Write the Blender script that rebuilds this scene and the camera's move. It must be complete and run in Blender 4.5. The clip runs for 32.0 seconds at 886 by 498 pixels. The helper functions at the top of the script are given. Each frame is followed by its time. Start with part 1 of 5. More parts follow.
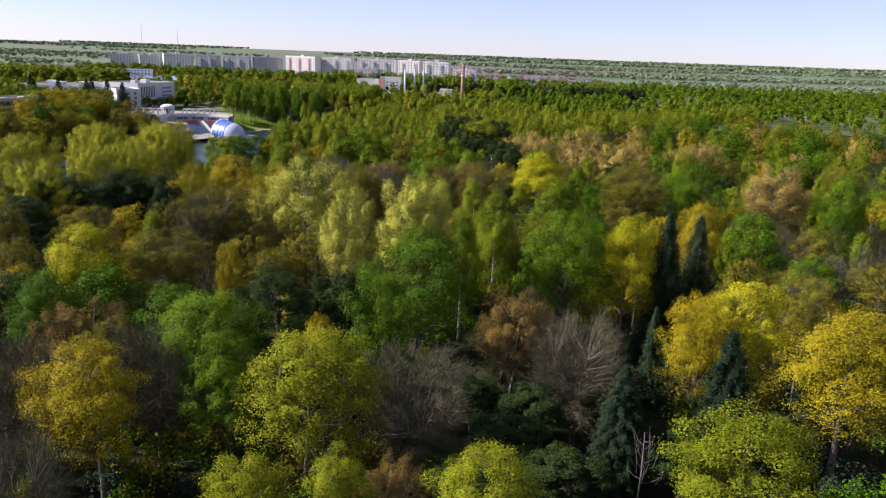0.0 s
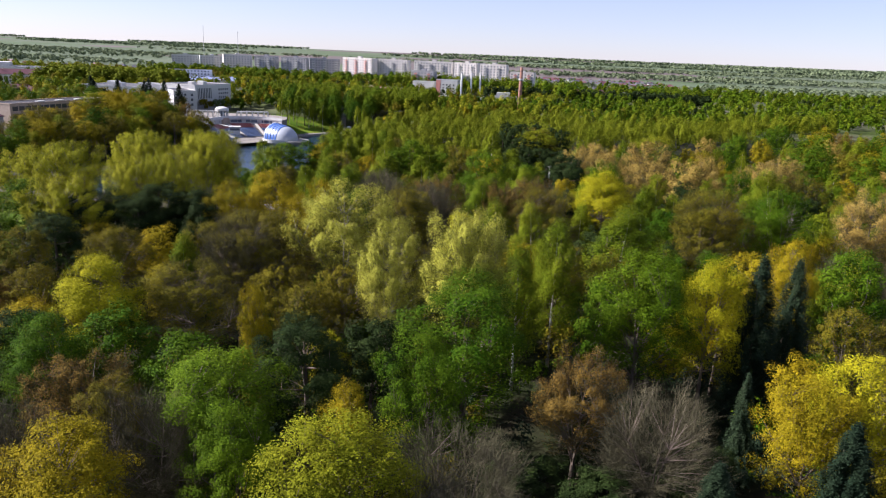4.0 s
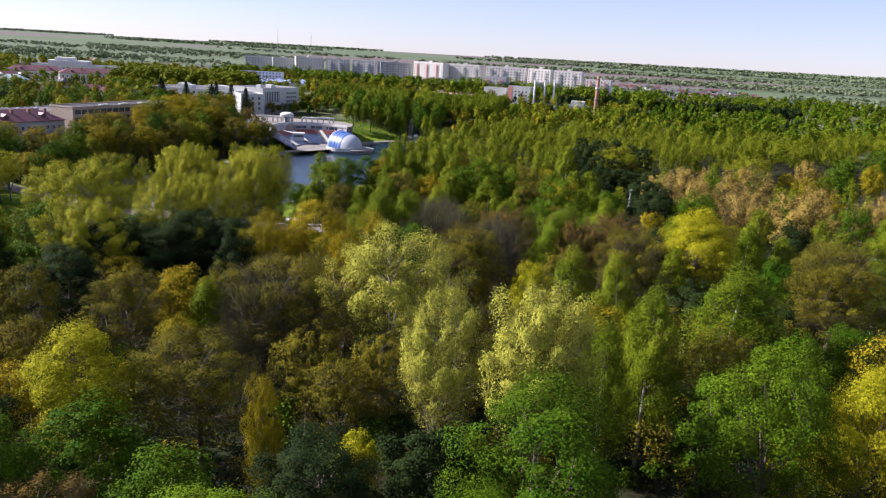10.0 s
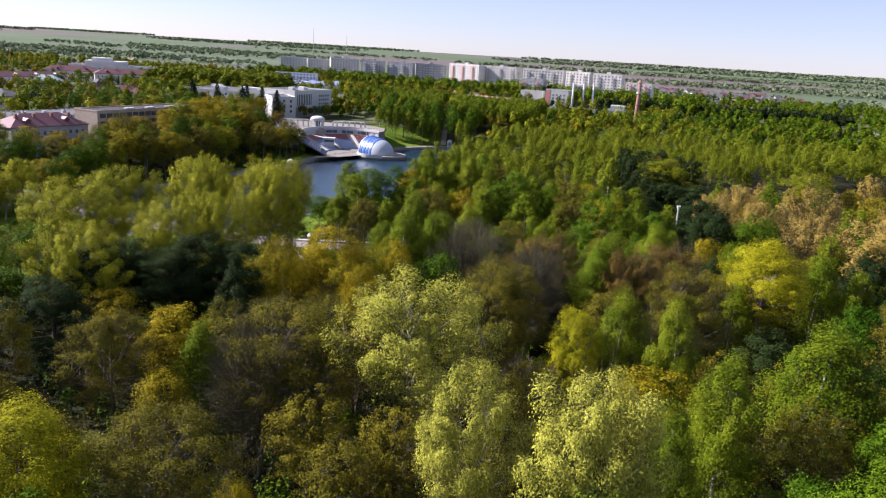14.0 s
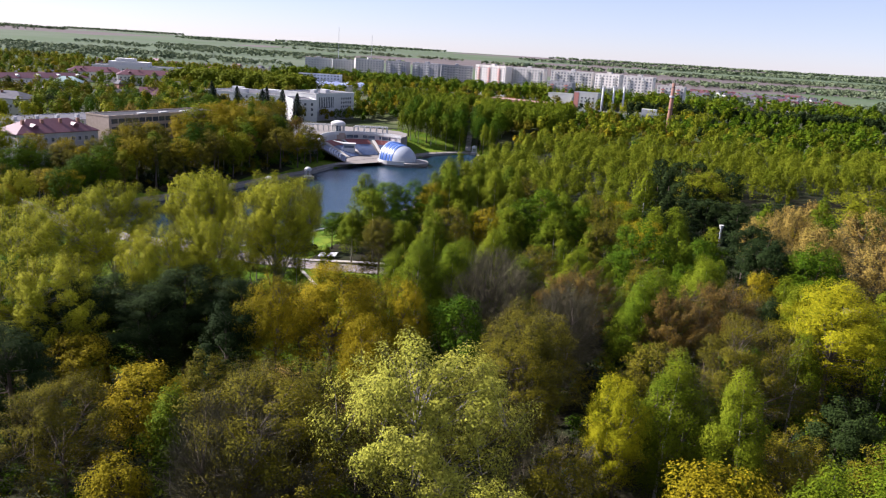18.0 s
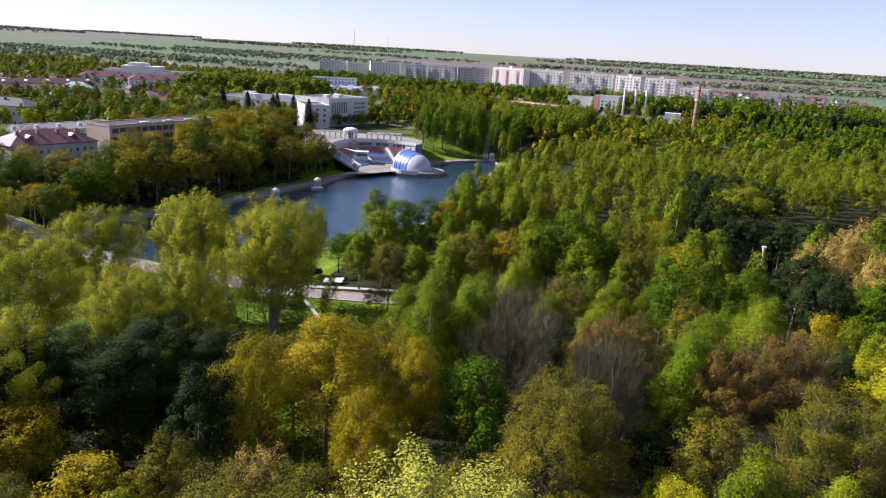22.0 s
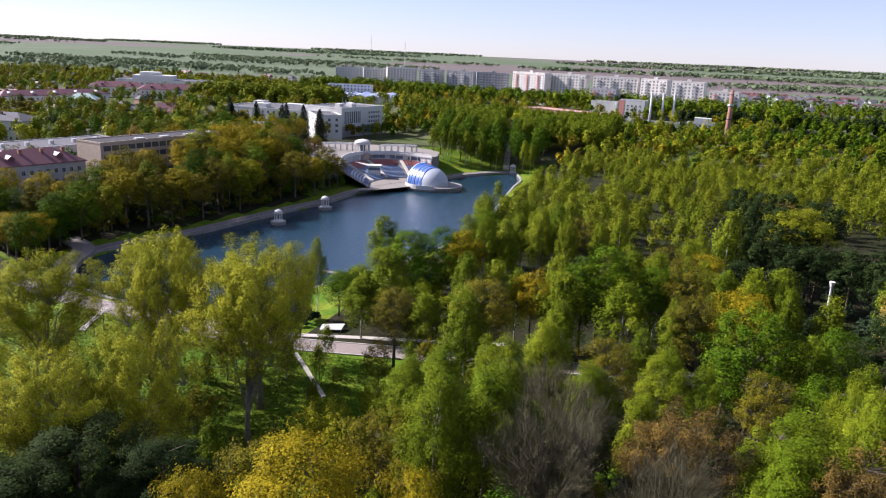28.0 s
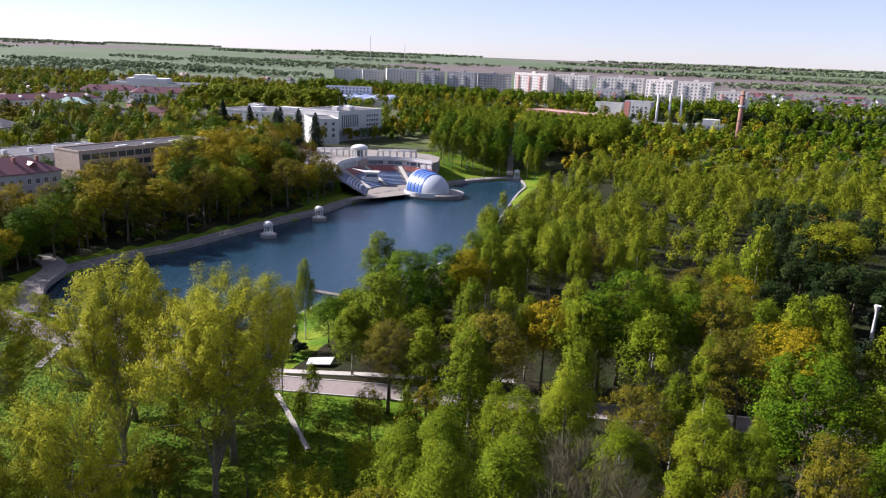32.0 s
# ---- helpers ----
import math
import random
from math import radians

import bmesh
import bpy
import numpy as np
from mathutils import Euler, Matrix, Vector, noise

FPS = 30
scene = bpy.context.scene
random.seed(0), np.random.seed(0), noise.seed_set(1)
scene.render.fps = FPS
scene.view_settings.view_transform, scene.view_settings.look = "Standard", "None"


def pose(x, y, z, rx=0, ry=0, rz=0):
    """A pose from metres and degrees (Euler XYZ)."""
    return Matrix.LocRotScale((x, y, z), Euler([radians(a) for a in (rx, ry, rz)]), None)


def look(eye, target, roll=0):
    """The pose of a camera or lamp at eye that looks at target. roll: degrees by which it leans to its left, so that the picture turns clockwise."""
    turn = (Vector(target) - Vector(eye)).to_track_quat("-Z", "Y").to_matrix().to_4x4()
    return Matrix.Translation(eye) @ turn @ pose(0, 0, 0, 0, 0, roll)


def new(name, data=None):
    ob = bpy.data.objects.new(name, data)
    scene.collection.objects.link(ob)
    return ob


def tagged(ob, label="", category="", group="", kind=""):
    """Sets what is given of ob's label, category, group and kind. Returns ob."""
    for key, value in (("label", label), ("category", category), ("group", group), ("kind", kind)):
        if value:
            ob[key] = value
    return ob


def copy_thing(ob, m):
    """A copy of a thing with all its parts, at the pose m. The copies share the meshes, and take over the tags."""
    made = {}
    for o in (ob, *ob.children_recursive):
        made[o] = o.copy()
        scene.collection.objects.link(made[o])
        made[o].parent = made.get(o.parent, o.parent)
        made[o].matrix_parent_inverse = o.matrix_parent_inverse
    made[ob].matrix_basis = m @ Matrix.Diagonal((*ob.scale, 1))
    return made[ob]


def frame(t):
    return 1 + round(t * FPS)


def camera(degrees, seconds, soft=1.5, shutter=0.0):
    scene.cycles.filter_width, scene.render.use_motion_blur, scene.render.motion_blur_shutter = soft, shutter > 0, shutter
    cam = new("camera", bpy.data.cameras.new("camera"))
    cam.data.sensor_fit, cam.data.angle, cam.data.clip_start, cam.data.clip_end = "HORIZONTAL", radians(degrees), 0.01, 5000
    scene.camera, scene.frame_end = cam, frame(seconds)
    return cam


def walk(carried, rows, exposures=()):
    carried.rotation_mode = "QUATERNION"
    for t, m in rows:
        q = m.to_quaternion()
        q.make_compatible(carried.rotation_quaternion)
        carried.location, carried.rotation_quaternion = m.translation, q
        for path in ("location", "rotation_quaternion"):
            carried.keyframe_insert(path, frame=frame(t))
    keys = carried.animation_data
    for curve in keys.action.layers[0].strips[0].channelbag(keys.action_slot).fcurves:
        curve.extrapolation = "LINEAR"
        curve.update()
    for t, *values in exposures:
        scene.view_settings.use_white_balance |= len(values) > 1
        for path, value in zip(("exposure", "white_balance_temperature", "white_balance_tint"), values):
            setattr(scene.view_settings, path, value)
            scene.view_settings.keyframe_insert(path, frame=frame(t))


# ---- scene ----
cam = camera(61.2, 32.0, soft=1.15)
# seconds, eye x y z, yaw, pitch, roll
PATH = [
    (0.0, 0.00, -0.00, 52.00, 0.00, -14.53, 2.11),
    (1.0, -0.04, 3.45, 52.46, 1.00, -14.56, 2.26),
    (2.0, -0.11, 6.88, 52.90, 2.05, -14.61, 2.38),
    (3.0, -0.21, 10.48, 53.25, 3.10, -14.63, 2.46),
    (3.5, -0.27, 12.29, 53.48, 3.64, -14.63, 2.45),
    (5.5, -0.65, 19.48, 54.36, 5.68, -14.67, 2.47),
    (6.0, -0.78, 21.33, 54.55, 6.10, -14.66, 2.55),
    (7.0, -1.20, 25.22, 54.84, 7.01, -14.67, 2.68),
    (8.0, -1.55, 29.13, 55.06, 7.93, -14.64, 2.91),
    (9.0, -2.08, 32.86, 55.38, 8.67, -14.64, 3.08),
    (10.0, -2.67, 36.43, 55.78, 9.39, -14.66, 3.22),
    (11.0, -3.31, 40.07, 56.12, 10.15, -14.66, 3.32),
    (12.0, -3.95, 43.83, 56.51, 10.92, -14.68, 3.42),
    (13.0, -4.58, 48.00, 56.85, 11.56, -14.73, 3.43),
    (14.0, -5.20, 52.27, 57.13, 12.04, -14.77, 3.46),
    (14.5, -5.55, 54.30, 57.32, 12.29, -14.79, 3.53),
    (16.5, -7.16, 62.51, 58.07, 13.22, -14.85, 3.66),
    (17.0, -7.54, 64.62, 58.25, 13.47, -14.85, 3.62),
    (18.0, -8.27, 68.76, 58.74, 14.00, -14.91, 3.55),
    (19.0, -9.06, 72.76, 59.41, 14.41, -14.95, 3.62),
    (20.0, -10.19, 77.05, 59.66, 14.71, -14.95, 3.61),
    (21.0, -11.60, 81.45, 59.79, 15.01, -14.92, 3.49),
    (22.0, -12.83, 85.77, 59.99, 15.30, -14.89, 3.27),
    (23.0, -14.05, 89.87, 60.19, 15.56, -14.85, 3.11),
    (24.0, -14.66, 94.23, 60.36, 15.89, -14.81, 2.96),
    (25.0, -15.57, 98.44, 60.66, 16.22, -14.80, 2.81),
    (25.5, -16.14, 100.51, 60.79, 16.38, -14.78, 2.80),
    (27.5, -18.42, 108.79, 61.15, 16.84, -14.71, 2.54),
    (28.0, -19.03, 110.85, 61.18, 16.94, -14.71, 2.48),
    (29.0, -20.35, 114.98, 61.18, 17.02, -14.70, 2.39),
    (30.0, -21.59, 119.17, 61.16, 17.03, -14.65, 2.44),
    (31.0, -22.86, 123.34, 61.14, 17.04, -14.66, 2.34),
    (32.0, -24.18, 127.37, 60.97, 17.05, -14.63, 2.18),]
walk(cam, [(t, pose(x, y, z, 90 + pitch, 0, yaw) @ pose(0, 0, 0, 0, 0, roll)) for t, x, y, z, yaw, pitch, roll in PATH],
     [(0.0, 1.38, 5740, 28), (32.0, 1.38, 5740, 28)])

# ---- light ----
SUN_EL, SUN_AZ = 33.0, 272.0        # degrees; azimuth clockwise from +y
world = bpy.data.worlds.new("sky")
scene.world = world
world.use_nodes = True
wn = world.node_tree
sky = wn.nodes.new("ShaderNodeTexSky")
sky.sky_type, sky.sun_disc = "NISHITA", False
sky.sun_elevation, sky.sun_rotation = radians(SUN_EL), radians(SUN_AZ)
sky.air_density, sky.dust_density, sky.ozone_density = 0.8, 0.12, 2.0
veil = wn.nodes.new("ShaderNodeMix")      # thin high cloud over the whole sky
veil.data_type = "RGBA"
veil.inputs["Factor"].default_value, veil.inputs["B"].default_value = 0.32, (6.6, 6.5, 6.8, 1)
wn.links.new(sky.outputs[0], veil.inputs["A"])
wn.links.new(veil.outputs["Result"], wn.nodes["Background"].inputs[0])
wn.nodes["Background"].inputs[1].default_value = 0.05
sun = new("sun", bpy.data.lights.new("sun", "SUN"))
sun.data.energy, sun.data.angle, sun.data.color = 5.0, radians(0.6), (1.0, 0.925, 0.75)
_a, _e = radians(SUN_AZ), radians(SUN_EL)
_s = Vector((math.sin(_a) * math.cos(_e), math.cos(_a) * math.cos(_e), math.sin(_e)))
sun.matrix_world = look(_s * 900, (0, 0, 0))

# ---- materials ----
MATS = {}


def material(name, color, rough=0.8, metal=0.0, var=0.25, scale=1.0, bump=0.0, tint=None, coat=0.0):
    """A surface with grain and broad stains; scale is the grain's size in metres, tint a second colour that the stains take."""
    if name in MATS:
        return MATS[name]
    m = bpy.data.materials.new(name)
    m.use_nodes = True
    nt, n = m.node_tree, m.node_tree.nodes
    bsdf = n["Principled BSDF"]
    pos = n.new("ShaderNodeNewGeometry")
    fine, broad = n.new("ShaderNodeTexNoise"), n.new("ShaderNodeTexNoise")
    fine.inputs["Scale"].default_value, broad.inputs["Scale"].default_value = 1 / scale, 0.13 / scale
    fine.inputs["Detail"].default_value, broad.inputs["Detail"].default_value = 5, 3
    for t in (fine, broad):
        nt.links.new(pos.outputs["Position"], t.inputs["Vector"])
    mix = n.new("ShaderNodeMix")
    mix.data_type = "RGBA"
    ramp = n.new("ShaderNodeMapRange")
    ramp.inputs[1].default_value, ramp.inputs[2].default_value = 0.38, 0.62
    nt.links.new(broad.outputs["Fac"], ramp.inputs[0])
    nt.links.new(ramp.outputs[0], mix.inputs["Factor"])
    mix.inputs["A"].default_value = (*color, 1)
    mix.inputs["B"].default_value = (*(tint or [c * (1 - var * 0.6) for c in color]), 1)
    hsv = n.new("ShaderNodeHueSaturation")
    val = n.new("ShaderNodeMapRange")
    val.inputs[1].default_value, val.inputs[2].default_value = 0.25, 0.75
    val.inputs[3].default_value, val.inputs[4].default_value = 1 - var, 1 + var
    nt.links.new(fine.outputs["Fac"], val.inputs[0])
    nt.links.new(val.outputs[0], hsv.inputs["Value"])
    nt.links.new(mix.outputs["Result"], hsv.inputs["Color"])
    nt.links.new(hsv.outputs["Color"], bsdf.inputs["Base Color"])
    bsdf.inputs["Roughness"].default_value, bsdf.inputs["Metallic"].default_value = rough, metal
    bsdf.inputs["Coat Weight"].default_value = coat
    if bump:
        b = n.new("ShaderNodeBump")
        b.inputs["Strength"].default_value, b.inputs["Distance"].default_value = 0.8, bump
        nt.links.new(fine.outputs["Fac"], b.inputs["Height"])
        nt.links.new(b.outputs["Normal"], bsdf.inputs["Normal"])
    MATS[name] = m
    return m


def foliage(name, color, second, through_light=0.09, spread=0.42):
    """Leaves: each leaf, each clump and each tree varies between two colours; part of the light passes through."""
    m = bpy.data.materials.new(name)
    m.use_nodes = True
    nt, n = m.node_tree, m.node_tree.nodes
    bsdf, out = n["Principled BSDF"], n["Material Output"]
    geo, info = n.new("ShaderNodeNewGeometry"), n.new("ShaderNodeObjectInfo")
    clump = n.new("ShaderNodeTexNoise")
    clump.inputs["Scale"].default_value, clump.inputs["Detail"].default_value = 0.45, 2
    nt.links.new(geo.outputs["Position"], clump.inputs["Vector"])

    def calc(op, a, b):
        c = n.new("ShaderNodeMath")
        c.operation = op
        for k, v in enumerate((a, b)):
            if isinstance(v, (int, float)):
                c.inputs[k].default_value = v
            else:
                nt.links.new(v, c.inputs[k])
        return c.outputs[0]

    k = calc("ADD", calc("MULTIPLY", geo.outputs["Random Per Island"], 0.35), calc("MULTIPLY", info.outputs["Random"], 0.55))
    k = calc("ADD", k, calc("MULTIPLY", calc("SUBTRACT", clump.outputs["Fac"], 0.5), 1.2))
    broad = n.new("ShaderNodeTexNoise")
    broad.inputs["Scale"].default_value, broad.inputs["Detail"].default_value = 0.11, 1
    nt.links.new(geo.outputs["Position"], broad.inputs["Vector"])
    k = calc("ADD", k, calc("MULTIPLY", calc("SUBTRACT", broad.outputs["Fac"], 0.5), 1.3))
    mix = n.new("ShaderNodeMix")
    mix.data_type, mix.clamp_factor = "RGBA", True
    nt.links.new(k, mix.inputs["Factor"])
    mix.inputs["A"].default_value, mix.inputs["B"].default_value = (*color, 1), (*second, 1)
    hsv = n.new("ShaderNodeHueSaturation")
    tuft = n.new("ShaderNodeTexNoise")
    tuft.inputs["Scale"].default_value, tuft.inputs["Detail"].default_value = 1.1, 2
    nt.links.new(geo.outputs["Position"], tuft.inputs["Vector"])
    value = calc("ADD", 1 - spread * 0.5, calc("MULTIPLY", geo.outputs["Random Per Island"], spread))
    nt.links.new(calc("ADD", value, calc("MULTIPLY", calc("SUBTRACT", tuft.outputs["Fac"], 0.5), 1.5)), hsv.inputs["Value"])
    nt.links.new(mix.outputs["Result"], hsv.inputs["Color"])
    nt.links.new(hsv.outputs["Color"], bsdf.inputs["Base Color"])
    bsdf.inputs["Roughness"].default_value = 0.75
    bsdf.inputs["Specular IOR Level"].default_value = 0.04
    tr, add = n.new("ShaderNodeBsdfTranslucent"), n.new("ShaderNodeMixShader")
    nt.links.new(hsv.outputs["Color"], tr.inputs["Color"])
    add.inputs[0].default_value = through_light
    nt.links.new(bsdf.outputs[0], add.inputs[1])
    nt.links.new(tr.outputs[0], add.inputs[2])
    nt.links.new(add.outputs[0], out.inputs["Surface"])
    MATS[name] = m
    return m


LEAF = {
    "lime": foliage("leaf_lime", (0.022, 0.062, 0.001), (0.078, 0.126, 0.002)),
    "birch": foliage("leaf_birch", (0.062, 0.100, 0.002), (0.150, 0.178, 0.005)),
    "maple": foliage("leaf_maple", (0.190, 0.195, 0.002), (0.310, 0.285, 0.003)),
    "gold": foliage("leaf_gold", (0.150, 0.130, 0.002), (0.260, 0.200, 0.003)),
    "linden": foliage("leaf_linden", (0.082, 0.106, 0.002), (0.172, 0.182, 0.005)),
    "olive": foliage("leaf_olive", (0.070, 0.068, 0.004), (0.145, 0.126, 0.006)),
    "poplar": foliage("leaf_poplar", (0.185, 0.205, 0.005), (0.300, 0.295, 0.012)),
    "silver": foliage("leaf_silver", (0.21, 0.225, 0.022), (0.32, 0.32, 0.04)),
    "rust": foliage("leaf_rust", (0.100, 0.062, 0.012), (0.150, 0.100, 0.018)),
    "tan": foliage("leaf_tan", (0.23, 0.16, 0.035), (0.30, 0.225, 0.045)),
    "pine": foliage("leaf_pine", (0.012, 0.024, 0.006), (0.028, 0.045, 0.010), 0.1),
    "spruce": foliage("leaf_spruce", (0.012, 0.024, 0.013), (0.028, 0.045, 0.021), 0.1),
    "young_birch": foliage("leaf_young_birch", (0.085, 0.115, 0.003), (0.180, 0.195, 0.008)),
    # greyed green: the haze over far woods is mixed into the leaf colour
    "distant": foliage("leaf_hazed", (0.105, 0.145, 0.075), (0.165, 0.195, 0.110)),
    "twig": foliage("twig_grey", (0.052, 0.050, 0.028), (0.098, 0.090, 0.052), 0.0),
}
BARK = material("bark", (0.11, 0.085, 0.065), 0.9, var=0.4, scale=0.25, bump=0.03)
PALE_BARK = material("pale_bark", (0.21, 0.19, 0.16), 0.9, var=0.45, scale=0.3, bump=0.03)
DEADWOOD = material("bleached_wood", (0.10, 0.093, 0.08), 0.9, var=0.3, scale=0.3)
BIRCH_BARK = material("birch_bark", (0.42, 0.40, 0.36), 0.8, var=0.6, scale=0.35)
GRASS = material("grass", (0.06, 0.125, 0.004), 0.9, var=0.45, scale=0.8, bump=0.08, tint=(0.11, 0.15, 0.008))
# litter far darker than dry leaves: deep shade between trunks is in its colour
LITTER = material("shade_dark_litter", (0.020, 0.018, 0.009), 0.95, var=0.5, scale=0.9, bump=0.1, tint=(0.018, 0.025, 0.008))
FIELD = material("field", (0.080, 0.115, 0.060), 0.95, var=0.12, scale=60, tint=(0.10, 0.125, 0.08))
SOIL = material("ploughed_field", (0.125, 0.108, 0.102), 0.95, var=0.12, scale=50)
TOWN = material("town_ground", (0.050, 0.075, 0.015), 0.95, var=0.35, scale=9, tint=(0.085, 0.09, 0.05))
PAVING = material("paving", (0.19, 0.175, 0.155), 0.9, var=0.12, scale=0.6)
ROAD = material("road_tiles", (0.21, 0.18, 0.165), 0.9, var=0.12, scale=0.7)
KERB = material("kerb_concrete", (0.38, 0.36, 0.32), 0.9, var=0.15, scale=0.5)
PIERWOOD = material("weathered_wood", (0.16, 0.14, 0.12), 0.9, var=0.3, scale=0.4)
STONE = material("embankment_stone", (0.24, 0.23, 0.21), 0.9, var=0.3, scale=0.7, bump=0.03)
WHITE = material("white_render", (0.52, 0.525, 0.505), 0.85, var=0.07, scale=1.5)
PANEL = material("pale_panel", (0.62, 0.59, 0.55), 0.85, var=0.1, scale=2.0)
GREYPANEL = material("grey_panel", (0.36, 0.36, 0.37), 0.85, var=0.1, scale=2.0)
PINK = material("red_panel", (0.52, 0.22, 0.18), 0.85, var=0.1, scale=2.0)
BROWN = material("brown_concrete", (0.36, 0.29, 0.23), 0.9, var=0.14, scale=1.3)
BRICK = material("red_brick", (0.24, 0.125, 0.09), 0.9, var=0.2, scale=0.5)
RUSSET = material("red_metal_roof", (0.125, 0.046, 0.055), 0.55, var=0.15, scale=0.8)
SLATE = material("grey_roofing", (0.12, 0.12, 0.13), 0.85, var=0.2, scale=1.6)
FELT = material("dark_roofing_felt", (0.06, 0.06, 0.065), 0.9, var=0.2, scale=1.5)
MINT = material("mint_metal_roof", (0.30, 0.42, 0.38), 0.5, var=0.12, scale=1.2)
BLUEROOF = material("pale_blue_metal_roof", (0.34, 0.40, 0.60), 0.5, var=0.12, scale=2.0)
# paler copy of window_glass; fading with distance is put into its colour
FARGLASS = material("distance_paled_glass", (0.17, 0.18, 0.20), 0.3, var=0.2, scale=2.0)
GLASS = material("window_glass", (0.05, 0.06, 0.075), 0.12, var=0.1, scale=2.0)
PALEGLASS = material("shop_glass", (0.10, 0.13, 0.17), 0.15, var=0.2, scale=2.0)
METAL = material("galvanised_metal", (0.45, 0.46, 0.47), 0.6, 0.1, var=0.1, scale=0.6)
DARKMETAL = material("dark_iron", (0.05, 0.05, 0.055), 0.6, 0.3, var=0.2, scale=0.3)
# white cloth set to blue-grey: its shaded look is put into the colour
SHELLWHITE = material("shaded_white_shell_fabric", (0.36, 0.40, 0.45), 0.4, var=0.06, scale=1.0)
SHELLBLUE = material("blue_shell_fabric", (0.045, 0.12, 0.38), 0.4, var=0.1, scale=1.0)
SHELLPALE = material("pale_blue_shell_fabric", (0.27, 0.36, 0.52), 0.4, var=0.08, scale=1.0)
SEATBLUE = material("blue_seats", (0.13, 0.19, 0.33), 0.6, var=0.2, scale=0.8)
SEATRED = material("red_seats", (0.33, 0.10, 0.085), 0.6, var=0.2, scale=0.8)

for m_ in (GRASS, LITTER, TOWN, FIELD, SOIL, SLATE, FELT):
    m_.node_tree.nodes["Principled BSDF"].inputs["Specular IOR Level"].default_value = 0.1


def water_material():
    m = bpy.data.materials.new("lake_water")
    m.use_nodes = True
    nt, n = m.node_tree, m.node_tree.nodes
    bsdf = n["Principled BSDF"]
    bsdf.inputs["Base Color"].default_value = (0.010, 0.032, 0.052, 1)
    bsdf.inputs["Roughness"].default_value, bsdf.inputs["IOR"].default_value = 0.09, 1.33
    geo, a, b = n.new("ShaderNodeNewGeometry"), n.new("ShaderNodeTexNoise"), n.new("ShaderNodeBump")
    a.inputs["Scale"].default_value, a.inputs["Detail"].default_value = 0.9, 4
    b.inputs["Strength"].default_value, b.inputs["Distance"].default_value = 0.7, 0.30
    nt.links.new(geo.outputs["Position"], a.inputs["Vector"])
    nt.links.new(a.outputs["Fac"], b.inputs["Height"])
    nt.links.new(b.outputs["Normal"], bsdf.inputs["Normal"])
    return m


WATER = water_material()


# ---- mesh helpers ----
def mesh_object(name, verts, faces, mats, parent=None, label="", index=None):
    me = bpy.data.meshes.new(name)
    me.from_pydata([tuple(v) for v in verts], [], [tuple(f) for f in faces])
    for m in (mats if isinstance(mats, (list, tuple)) else [mats]):
        me.materials.append(m)
    if index is not None:
        me.polygons.foreach_set("material_index", index)
    me.update()
    ob = new(name, me)
    if parent is not None:
        ob.parent = parent
    if label:
        ob["label"] = label
    return ob


